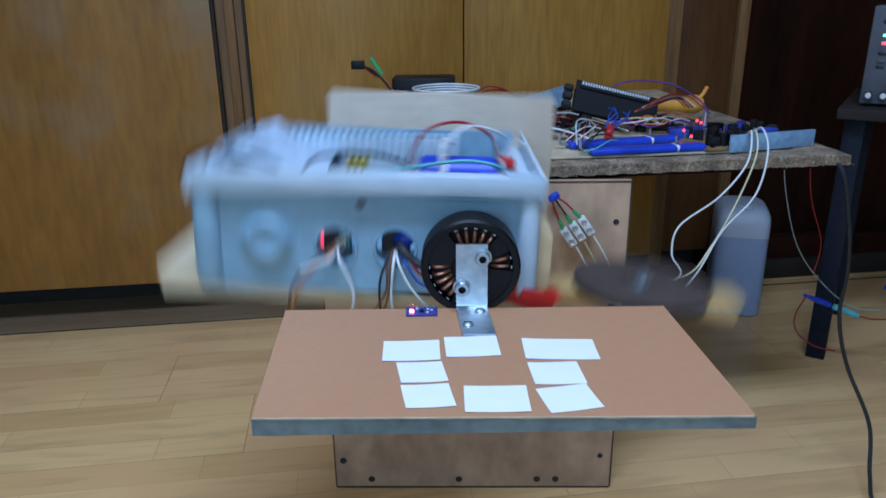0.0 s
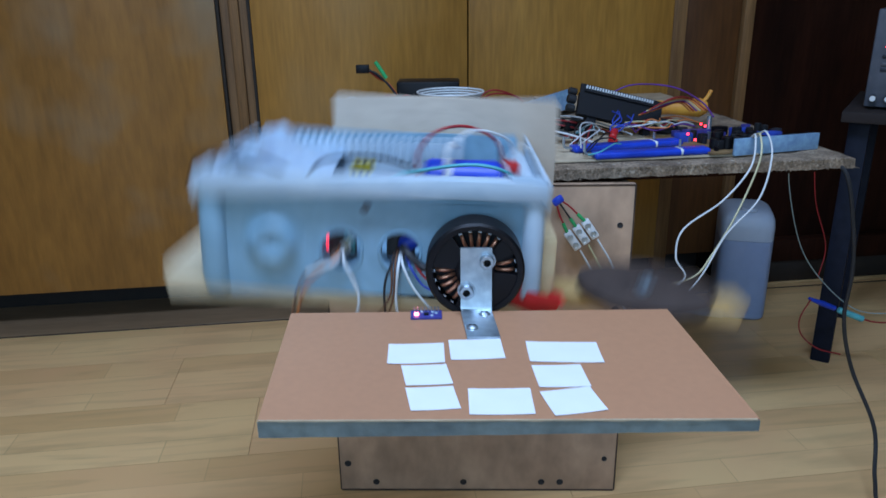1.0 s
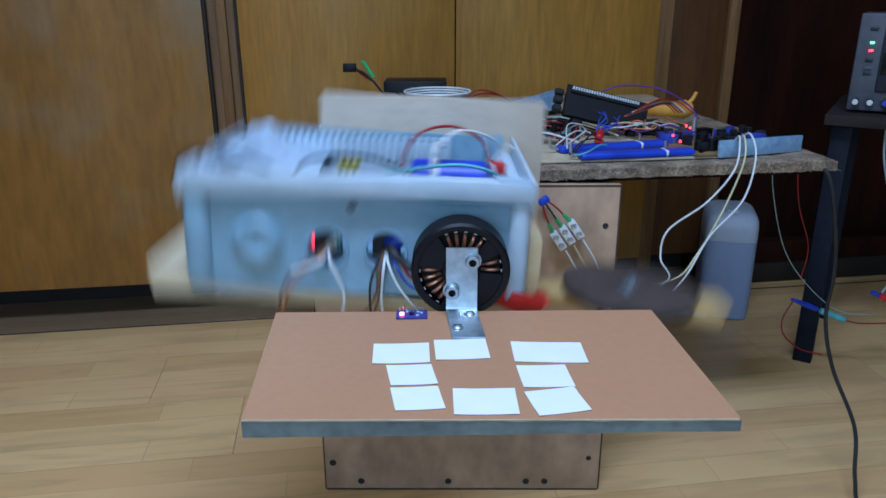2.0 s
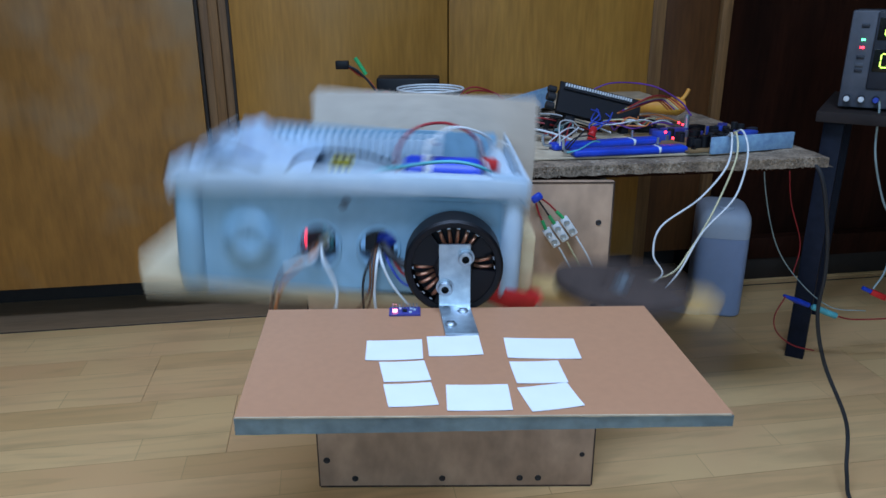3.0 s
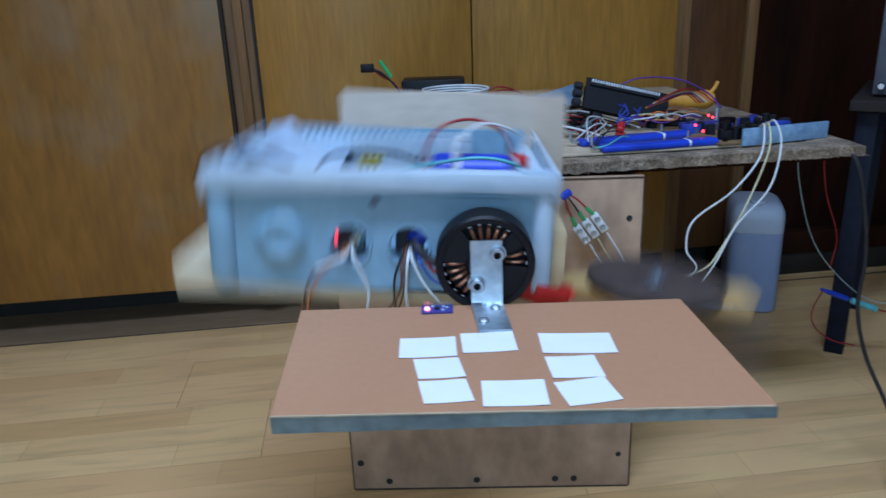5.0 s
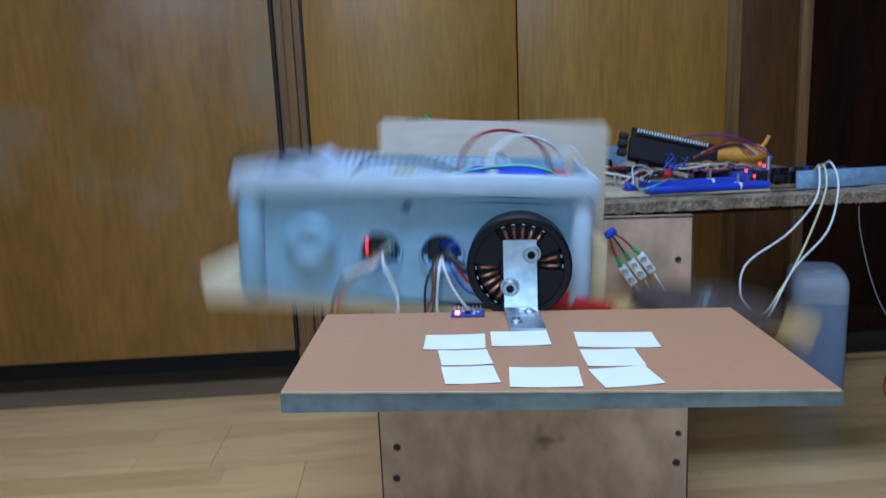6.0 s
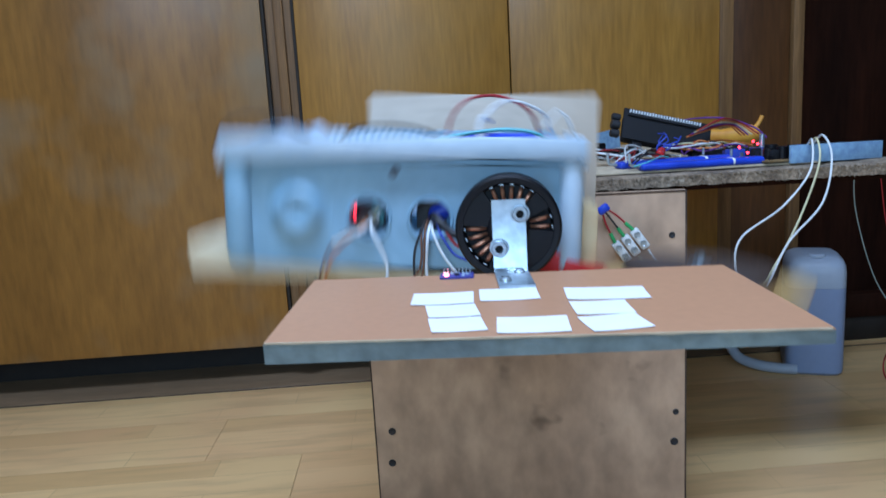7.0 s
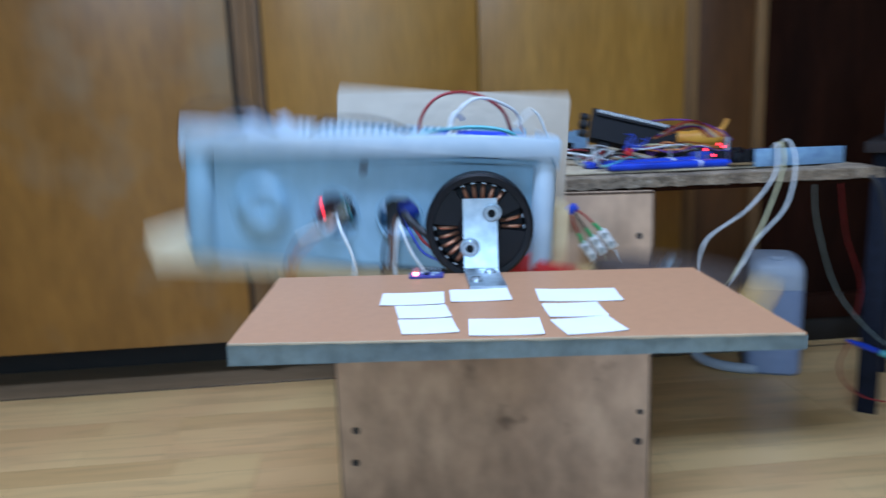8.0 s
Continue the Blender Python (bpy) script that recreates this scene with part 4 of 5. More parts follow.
    for x, bundle in ((-0.124, (([(0, 0.020, 0), (0.004, -0.004, -0.006), (0.022, -0.009, -0.038), (0.018, -0.008, -0.078), (0.004, -0.006, -0.112)], 0.0014, "whitewire"),
                                ([(-0.002, 0.020, 0), (-0.006, -0.005, -0.006), (-0.028, -0.008, -0.034), (-0.034, -0.007, -0.072), (-0.026, -0.006, -0.100), (-0.014, -0.004, -0.112)], 0.0010, "orangewire"),
                                ([(-0.002, 0.020, 0.002), (-0.010, -0.004, -0.004), (-0.032, -0.006, -0.028), (-0.039, -0.006, -0.066), (-0.030, -0.005, -0.094), (-0.010, -0.003, -0.106)], 0.0010, "brownwire"),
                                ([(0.0, 0.020, 0), (-0.004, -0.005, -0.007), (-0.018, -0.010, -0.014), (-0.030, -0.006, -0.022)], 0.0015, "whitewire"))),
                      (-0.069, (([(0, 0.020, 0), (0.000, -0.006, -0.008), (0.002, -0.010, -0.040), (0.010, -0.008, -0.066), (0.024, -0.004, -0.072)], 0.0014, "whitewire"),
                                ([(-0.004, 0.020, 0), (-0.006, -0.006, -0.008), (-0.004, -0.010, -0.040), (-0.022, -0.008, -0.076), (-0.030, -0.006, -0.092)], 0.0011, "brownwire"),
                                ([(-0.002, 0.020, 0.002), (-0.003, -0.007, -0.006), (-0.001, -0.011, -0.046), (-0.014, -0.008, -0.086), (-0.020, -0.005, -0.098)], 0.0010, "brownwire"),
                                ([(-0.003, 0.020, 0), (-0.006, -0.006, -0.006), (-0.010, -0.009, -0.030), (-0.004, -0.008, -0.064), (0.006, -0.006, -0.080)], 0.0012, "rubber")))):
        first = None
        for pts, r, material in bundle:
            ob = part("hanging_wire", tube(pts, r), material, first or rb, "thin lead dangling out of the box")
            first = first or ob
        first.matrix_basis = pose(x, 0.056, -0.003)
        hang.append((first, x))
    # black sheets added behind the openings stand for the dark interior
    core = part("dark_backing", box(-0.138, -0.112, 0.075, 0.079, -0.012, 0.012), "rubber", rb, "flat dark sheet behind the opening for the darkness inside")
    part("dark_backing", box(-0.083, -0.056, 0.075, 0.079, -0.012, 0.013), "rubber", rb, "flat dark sheet behind the opening for the darkness inside")
    part("wire_roll", rod(0.0078, -0.010, 0.010, 18, 0.003, m=pose(-0.061, 0.0705, 0.005, 0, 60, 0)), "blue", rb, "blue taped joint")
    part("status_lamp", box(-0.1395, -0.1370, 0.0660, 0.0675, -0.001, 0.008, 0.0006), "led_dim", rb, "red status lamp inside the opening")
    for i in range(4):
        part("inner_wire", tube([(-0.135 + i * 0.006, 0.072, -0.012 + i * 0.002), (-0.125 + i * 0.004, 0.069, 0.0), (-0.114 - i * 0.003, 0.071, 0.006 + 0.002 * i)], 0.0011, 6, 4), ("whitewire", "yellowwire", "whitewire", "cyanwire")[i], rb)
    return rb, hang


# ---- the carpeted table top on the stand, with the electronics ----
TOP = 0.512
TABLE = pose(0.122, 0.405, 0, 0, 0, 8.0)      # x along the front edge, y back


def table():
    tb = thing("carpeted_table_top", "board covered with brown carpet resting on the plywood stand", "table")
    tb.matrix_world = TABLE
    # set back and coloured dark to stand for the shadow below the carpet edge
    part("board", box(-0.283, 0.428, 0.016, 0.73, 0.4885, 0.5020), "brown", tb, "board under the carpet, shadow put into its dark colour")
    t = bmesh.new()
    nx, ny = 90, 60
    rows = []
    for j in range(ny + 1):
        rows.append([])
        for i in range(nx + 1):
            x, y = -0.295 + 0.735 * i / nx, 0.735 * j / ny
            z = TOP + 0.0012 * noise.noise(Vector((x * 40, y * 40, 3))) + 0.002 * noise.noise(Vector((x * 7, y * 7, 5)))
            if j == 0 or i in (0, nx):
                z = 0.4965 + 0.003 * noise.noise(Vector((x * 60, y * 60, 9)))
            elif j == 1 or i in (1, nx - 1):
                y -= 0.011 * (j == 1)
                z -= 0.002
            rows[-1].append(t.verts.new((x, y + (0.0015 * noise.noise(Vector((x * 90, 0, 2))) if j < 2 else 0), z)))
    for a, b in zip(rows, rows[1:]):
        for i in range(nx):
            t.faces.new((a[i], a[i + 1], b[i + 1], b[i]))
    part("carpet", t, "carpet", tb)
    t = bmesh.new()
    rng = random.Random(4)
    for i in range(900):
        x = -0.29 + 0.72 * rng.random()
        z = 0.496 + 0.015 * rng.random()
        a = rng.uniform(0, 180)
        box(-0.0012, 0.0012, -0.0007, 0.0007, -0.0005, 0.0005, bm=t, m=pose(x, 0.0003, z, 0, a, 0))
    tagged(part("fringe", t, "carpet_loop", tb, "pale loops of the carpet edge"), kind="stuff")
    return tb


def on_table(u, v, z=TOP + 0.0015, turn=0, rx=0, ry=0):
    return TABLE @ pose(u, v, z, rx, ry, turn)


def wire_thing(name, pts, r, material, label, category="wire", group="loose wires"):
    return solo(name, tube(pts, r), material, label, category, group)


def electronics():
    # pale board under the parts
    solo("base_board", box(-0.27, 0.30, 0.030, 0.42, 0, 0.003, 0.0008), "cardboard", "pale thin board lying on the carpet", "board", m=on_table(0, 0))
    z = TOP + 0.0048
    # two blue sleeved rods
    for u, v, ln, turn in ((0.125, 0.098, 0.18, 8), (0.140, 0.040, 0.175, 3)):
        ob = thing("battery_pack", "row of cells in shiny blue sleeving", "battery", on_table(u, v, z, turn))
        part("sleeve", box(-ln / 2, ln / 2, -0.012, 0.012, 0, 0.010, 0.004, 3), "blue", ob)
        part("band", box(ln * 0.22, ln * 0.27, -0.0123, 0.0123, 0.0001, 0.0104, 0.004, 3), "whitewire", ob, "pale tape band")
        part("terminal", tube([(-ln / 2, 0, 0.006), (-ln / 2 - 0.012, 0, 0.009), (-ln / 2 - 0.014, 0, 0.024)], 0.0022, 8, 4), "zinc", ob)
        part("terminal", rod(0.002, 0.012, 0.022, 10, m=pose(ln * 0.25, 0, 0)), "zinc", ob)
    # tilted black display with a pin strip
    lcd = thing("display_module", "black display module leaning back with a bare pin strip", "display", on_table(0.132, 0.195, TOP + 0.036, 0, -22, 14))
    part("housing", box(-0.052, 0.080, 0.004, 0.030, -0.002, 0.040, 0.004, 3), "matte_black", lcd)
    part("board", box(-0.058, 0.086, -0.0005, 0.0035, -0.005, 0.045), "matte_black", lcd)
    part("end_wedge", box(0.0865, 0.122, 0.0, 0.022, -0.004, 0.020, 0.003), "matte_black", lcd)
    for i in range(26):
        part("pin", box(-0.050 + i * 0.0046, -0.0480 + i * 0.0046, -0.005, -0.0008, 0.0375, 0.0425), "whitewire", lcd)
    part("socket_strip", box(-0.052, 0.070, -0.0042, -0.0006, 0.0330, 0.0362), "matte_black", lcd)
    part("leg", box(-0.040, -0.022, 0.004, 0.022, -0.0500, -0.0025, 0.003), "matte_black", lcd)
    part("leg", box(0.060, 0.074, 0.004, 0.022, -0.0220, -0.0025, 0.003), "matte_black", lcd)
    for k, (z0, r) in enumerate(((0.006, 0.0065), (0.021, 0.0075), (0.034, 0.0060))):
        part("end_knob", rod(r, -0.014, 0.0, 14, 0.0015, m=pose(-0.0585, 0.016, z0, 0, 90, 0)), "rubber", lcd)
    fan = thing("plug_block", "black plug block beside the display", "plug", on_table(0.075, 0.350, z, 20))
    part("block", box(-0.022, 0.012, -0.012, 0.012, 0.0, 0.026, 0.003), "black", fan)
    for i in range(3):
        part("pole", rod(0.004, -0.008, 0.0, 10, m=pose(-0.023, -0.008 + i * 0.008, 0.016, 0, 90, 0)), "black", fan)
    ang = thing("aluminium_angle", "bare aluminium angle lying on the table", "metal angle", on_table(0.085, 0.43, z, 28, 0, -8))
    part("flange", box(-0.055, 0.075, -0.001, 0.001, 0.0, 0.038), "alu", ang)
    part("foot", box(-0.055, 0.075, 0.001, 0.030, 0.0, 0.002), "alu", ang)
    # driver board with capacitors, terminals and an aluminium edge strip
    pcb = thing("driver_board", "brown circuit board with black capacitors and lit red lamps", "circuit board", on_table(0.286, 0.128, TOP + 0.004, 14, -1, 1))
    part("board", box(-0.085, 0.110, -0.090, 0.075, 0.0, 0.0022), "pcb", pcb)
    part("edge_strip", box(-0.052, 0.104, -0.0965, -0.0905, -0.003, 0.0215, 0.0008), "alu", pcb, "blue-filmed aluminium strip")
    for u, v, r, h in ((-0.060, -0.060, 0.007, 0.018), (-0.042, -0.066, 0.008, 0.020), (-0.030, -0.030, 0.009, 0.022), (0.005, -0.045, 0.008, 0.018), (0.030, -0.055, 0.009, 0.016),
                       (-0.005, -0.005, 0.007, 0.020), (0.045, -0.020, 0.008, 0.018)):
        part("capacitor", rod(r, 0.0022, h, 18, 0.001, m=pose(u, v, 0)), "black", pcb)
    for u, v, w, material in ((0.075, -0.030, 0.030, "bluewire"), (0.060, 0.020, 0.034, "bluewire"), (-0.020, 0.030, 0.045, "pcb_purple"), (0.030, 0.045, 0.040, "black"), (0.085, -0.065, 0.028, "black"), (-0.060, 0.010, 0.024, "bluewire")):
        part("terminal_block", box(u - w / 2, u + w / 2, v - 0.008, v + 0.008, 0.0022, 0.016, 0.001), material, pcb)
    for u, v, h in ((-0.078, -0.020, 0.020), (-0.070, -0.028, 0.012), (-0.02, 0.022, 0.026), (-0.010, 0.024, 0.022)):
        part("lamp", box(u - 0.0015, u + 0.0015, v - 0.003, v - 0.0005, h - 0.002, h + 0.0015, 0.0005), "led_red", pcb, "lit red lamp")
    for i in range(14):
        part("component", box(-0.07 + i * 0.012, -0.066 + i * 0.012, -0.078 + 0.011 * (i * 7 % 9), -0.072 + 0.011 * (i * 7 % 9), 0.0022, 0.008 + 0.003 * (i % 3)), ("black", "zinc", "psu_dark", "green")[i % 4], pcb)
    crowd = random.Random(21)
    for i in range(34):
        u, v, h = crowd.uniform(-0.062, 0.100), crowd.uniform(-0.080, 0.062), crowd.uniform(0.007, 0.019)
        if i % 3:
            part("component", box(u - 0.006, u + 0.006, v - 0.005, v + 0.005, 0.0022, h, 0.0008), ("matte_black", "psu_dark", "pcb_purple", "matte_black")[i % 4], pcb)
        else:
            part("capacitor", rod(0.0055, 0.0022, h + 0.003, 14, 0.001, m=pose(u, v, 0)), "matte_black", pcb)
    post = part("pillar", rod(0.004, 0.0022, 0.036, 12, m=pose(0.004, 0.03, 0)), "zinc", pcb)
    red = thing("tape_flag", "red tape wrapped round thin blue wires", "tape", on_table(0.112, 0.122, TOP + 0.0155, 66))
    part("wrap", rod(0.0062, -0.017, 0.017, 12, 0.002, m=pose(0, 0, 0.0064, 0, 84, 0)), "red", red)
    part("loose_end", box(-0.030, -0.012, -0.008, 0.006, 0.0008, 0.0022, 0.0004), "red", red)
    # dark plugs crowding the end of the display
    for u, v, turn, w in ((0.085, 0.262, 20, 0.020), (0.100, 0.250, -15, 0.014), (0.072, 0.285, 45, 0.018), (0.110, 0.305, 10, 0.022), (0.235, 0.275, -12, 0.022)):
        ob = thing("connector", "small dark connector among the wires", "connector", on_table(u, v, z, turn), "small connectors")
        part("shell", box(-w / 2, w / 2, -0.007, 0.007, 0.0, 0.017, 0.0015), "matte_black", ob)
        part("latch", box(-w / 4, w / 4, -0.0085, -0.0072, 0.004, 0.013, 0.0005), "psu_dark", ob)
    # orange grip
    og = thing("orange_grip", "orange plastic grip lying among the wires", "tool handle", on_table(0.285, 0.290, TOP + 0.024, -10))
    part("grip", lathe([(0, -0.055), (0.010, -0.052), (0.013, -0.035), (0.011, -0.010), (0.015, 0.020), (0.017, 0.040), (0.010, 0.052), (0, 0.054)], 20, m=pose(0, 0, 0.010, 0, 90, 0)), "orange", og)
    part("tail", tube([(0.035, 0, 0.012), (0.050, 0.0, 0.026), (0.058, 0.002, 0.040)], 0.0035, 8, 4), "orange", og)
    solo("carpet_flap", box(0.10, 0.40, 0.10, 0.30, 0, 0.004, 0.001), "cardboard", "pale offcut board at the back of the table", "board", m=on_table(0.02, 0.38, z))
    rng = random.Random(11)
    # jumper wires between the display and the driver board
    for k in range(12):
        a = on_table(0.12 + 0.07 * rng.random(), 0.178 + 0.01 * rng.random(), 0.530 + 0.012 * rng.random()).translation
        b = on_table(0.225 + 0.07 * rng.random(), 0.17 + 0.08 * rng.random(), 0.532).translation
        mid = (a + b) / 2 + Vector((rng.uniform(-0.02, 0.02), rng.uniform(-0.03, 0.03), rng.uniform(-0.006, 0.010)))
        q = a.lerp(mid, 0.5) + Vector((0, 0, rng.uniform(-0.006, 0.008)))
        wire_thing("jumper_wire", [a, q, mid, mid.lerp(b, 0.6) + Vector((0, 0, 0.006)), b], 0.0012, ("yellowwire", "orangewire", "purplewire", "redwire", "whitewire", "orangewire")[k % 6],
                   "thin coloured jumper wire among the electronics")
    for k in range(6):
        a = on_table(0.175 + 0.004 * k, 0.186, 0.552 + 0.002 * k).translation
        b = on_table(0.285 + 0.006 * k, 0.235, 0.548).translation
        wire_thing("jumper_wire", [a, a.lerp(b, 0.35) + Vector((0, -0.01, 0.010 + 0.002 * k)), a.lerp(b, 0.75) + Vector((0, 0.004 * k, 0.016)), b], 0.0013, ("orangewire", "redwire", "purplewire", "yellowwire")[k % 4],
                   "thin coloured jumper wire over the orange grip")
    for k in range(5):
        a = on_table(0.120 + 0.009 * k + 0.01 * rng.random(), 0.182, 0.552 + 0.010 * rng.random()).translation
        b = on_table(0.112 + 0.008 * rng.random(), 0.128 + 0.012 * rng.random(), 0.532).translation
        wire_thing("jumper_wire", [a, a.lerp(b, 0.35) + Vector((rng.uniform(-0.012, 0.016), -0.014, rng.uniform(-0.004, 0.008))), a.lerp(b, 0.75) + Vector((rng.uniform(-0.008, 0.014), 0, 0.003)), b], 0.0011, "bluewire", "thin blue jumper wire under the display")
    for k in range(10):
        a = on_table(0.06 + 0.02 * rng.random(), 0.10 + 0.06 * rng.random(), 0.522 + 0.006 * rng.random()).translation
        b = on_table(-0.06 - 0.08 * rng.random(), 0.12 + 0.2 * rng.random(), 0.522).translation
        c = a.lerp(b, 0.5) + Vector((0, rng.uniform(-0.04, 0.02), rng.uniform(0, 0.014)))
        wire_thing("lead_wire", [a, a.lerp(c, 0.5) + Vector((0, 0.012, 0.004)), c, b], 0.0016, ("whitewire", "rubber", "whitewire", "redwire", "orangewire")[k % 5], "loose lead wire on the table")
    for k in range(6):
        a = on_table(-0.02 + 0.02 * k, 0.33 + 0.03 * (k % 3), 0.522).translation
        b = on_table(0.10 + 0.012 * k, 0.22 - 0.01 * k, 0.524).translation
        wire_thing("lead_wire", [a, a.lerp(b, 0.35) + Vector((0, -0.02, 0.012)), a.lerp(b, 0.7) + Vector((0.01, 0.01, 0.002)), b], 0.0015, ("redwire", "rubber", "whitewire")[k % 3], "loose lead wire on the table")
    for k in range(14):
        a = on_table(0.035 + 0.012 * rng.random(), 0.03 + 0.16 * rng.random(), 0.522 + 0.008 * rng.random()).translation
        b = on_table(0.09 + 0.03 * rng.random(), 0.06 + 0.22 * rng.random(), 0.524 + 0.008 * rng.random()).translation
        c = a.lerp(b, 0.5) + Vector((rng.uniform(-0.02, 0.02), rng.uniform(-0.03, 0.03), rng.uniform(0, 0.016)))
        wire_thing("lead_wire", [a, c, c.lerp(b, 0.5) + Vector((0.006, 0.008, 0.004)), b], 0.0012, ("whitewire", "greywire", "whitewire", "rubber", "cyanwire", "redwire", "rubber")[k % 7], "loose lead wire on the table")
    for k in range(2):
        wire_thing("lead_wire", [on_table(-0.06, 0.44 + 0.02 * k, 0.53).translation, on_table(-0.02, 0.46, 0.556 + 0.008 * k).translation, on_table(0.03, 0.47, 0.552).translation, on_table(0.06, 0.45, 0.53).translation], 0.0016, "redwire",
                   "red lead wire arching over the table")
    wire_thing("jumper_wire", [on_table(0.20, 0.43, 0.55).translation, on_table(0.25, 0.42, 0.572).translation, on_table(0.30, 0.35, 0.575).translation, on_table(0.315, 0.26, 0.56).translation, on_table(0.305, 0.19, 0.545).translation], 0.0015, "purplewire",
               "purple jumper wire arching over the board")
    # things at the covered end of the table: coil, dark box, plug, white hinge plate
    coil = thing("wire_coil", "coil of white wire on a black box", "wire coil", pose(-0.036, 0.70, 0.566))
    for i in range(5):
        part("turn", lathe([(0.045 + 0.003 * i + 0.0018 * math.cos(a), 0.004 * i + 0.0018 * math.sin(a)) for a in [k * math.pi / 3 for k in range(7)]], 40), "whitewire", coil)
    solo("dark_box", box(-0.115, 0.035, 0.64, 0.76, TOP, 0.562, 0.004), "black", "dark electronics box under a coil of wire", "box")
    solo("dark_box", box(-0.135, -0.02, 0.77, 0.83, TOP, 0.592, 0.004), "black", "dark plastic box beside a coil of wire", "box")
    plug = thing("cable_plug", "black plug on stiff cables sticking up", "plug", pose(-0.186, 0.70, 0.622))
    part("plug_body", box(-0.011, 0.011, -0.006, 0.006, -0.007, 0.007, 0.001), "black", plug)
    part("green_tube", tube([(0.022, 0, 0.012), (0.030, 0, 0.0), (0.040, 0, -0.016)], 0.0035, 8, 4), "green", plug, "green sleeve")
    for k in range(4):
        part("cable", tube([(0.008, 0, -0.002 + 0.003 * (k % 2)), (0.024, 0.003 * k, -0.008 - 0.003 * k), (0.042, 0.004 * k, -0.026), (0.060, 0.004 * k, -0.050)], 0.0018, 6, 5), ("rubber", "rubber", "redwire", "orangewire")[k], plug)
    hp = thing("hinge_plate", "white metal plate with two holes and a threaded rod", "metal plate", pose(-0.196, 0.62, TOP))
    part("plate", box(-0.0135, 0.0135, -0.0012, 0.0012, 0.0, 0.060, 0.0011), "whitewire", hp)
    part("round_end", rod(0.0132, -0.0009, 0.0009, 24, m=pose(0, 0, 0.060) @ FRONT), "whitewire", hp)
    for z in (0.058, 0.010):
        part("hole", rod(0.0035, 0.0, 0.0018, 16, m=pose(0, 0, z) @ FRONT), "rubber", hp)
    part("rod", rod(0.0028, -0.030, 0.030, 12, m=pose(-0.004, 0.006, 0.022, 0, 90, 0)), "zinc", hp)
    part("rib", box(0.022, 0.030, 0.010, 0.014, 0.0, 0.068, 0.001), "whitewire", hp)
    md = thing("dark_module", "dark circuit module standing with red and black wires", "circuit module", pose(-0.135, 0.64, TOP))
    part("board", box(-0.022, 0.030, 0.0, 0.004, 0.0, 0.062, 0.001), "psu_dark", md)
    part("heat_sink", box(-0.018, 0.026, 0.0045, 0.030, 0.004, 0.050, 0.001), "black", md)
    for i in range(4):
        part("wire", tube([(-0.014 + 0.01 * i, -0.002, 0.048), (-0.016 + 0.01 * i, -0.016, 0.064), (-0.002 + 0.01 * i, -0.012, 0.074), (0.012 + 0.01 * i, 0.01, 0.060)], 0.0014, 6, 5), ("redwire", "orangewire", "rubber", "redwire")[i], md)
    for i in range(3):
        part("chip", box(-0.014 + 0.013 * i, -0.005 + 0.013 * i, -0.003, -0.0003, 0.012, 0.022), ("zinc", "black", "green")[i], md)


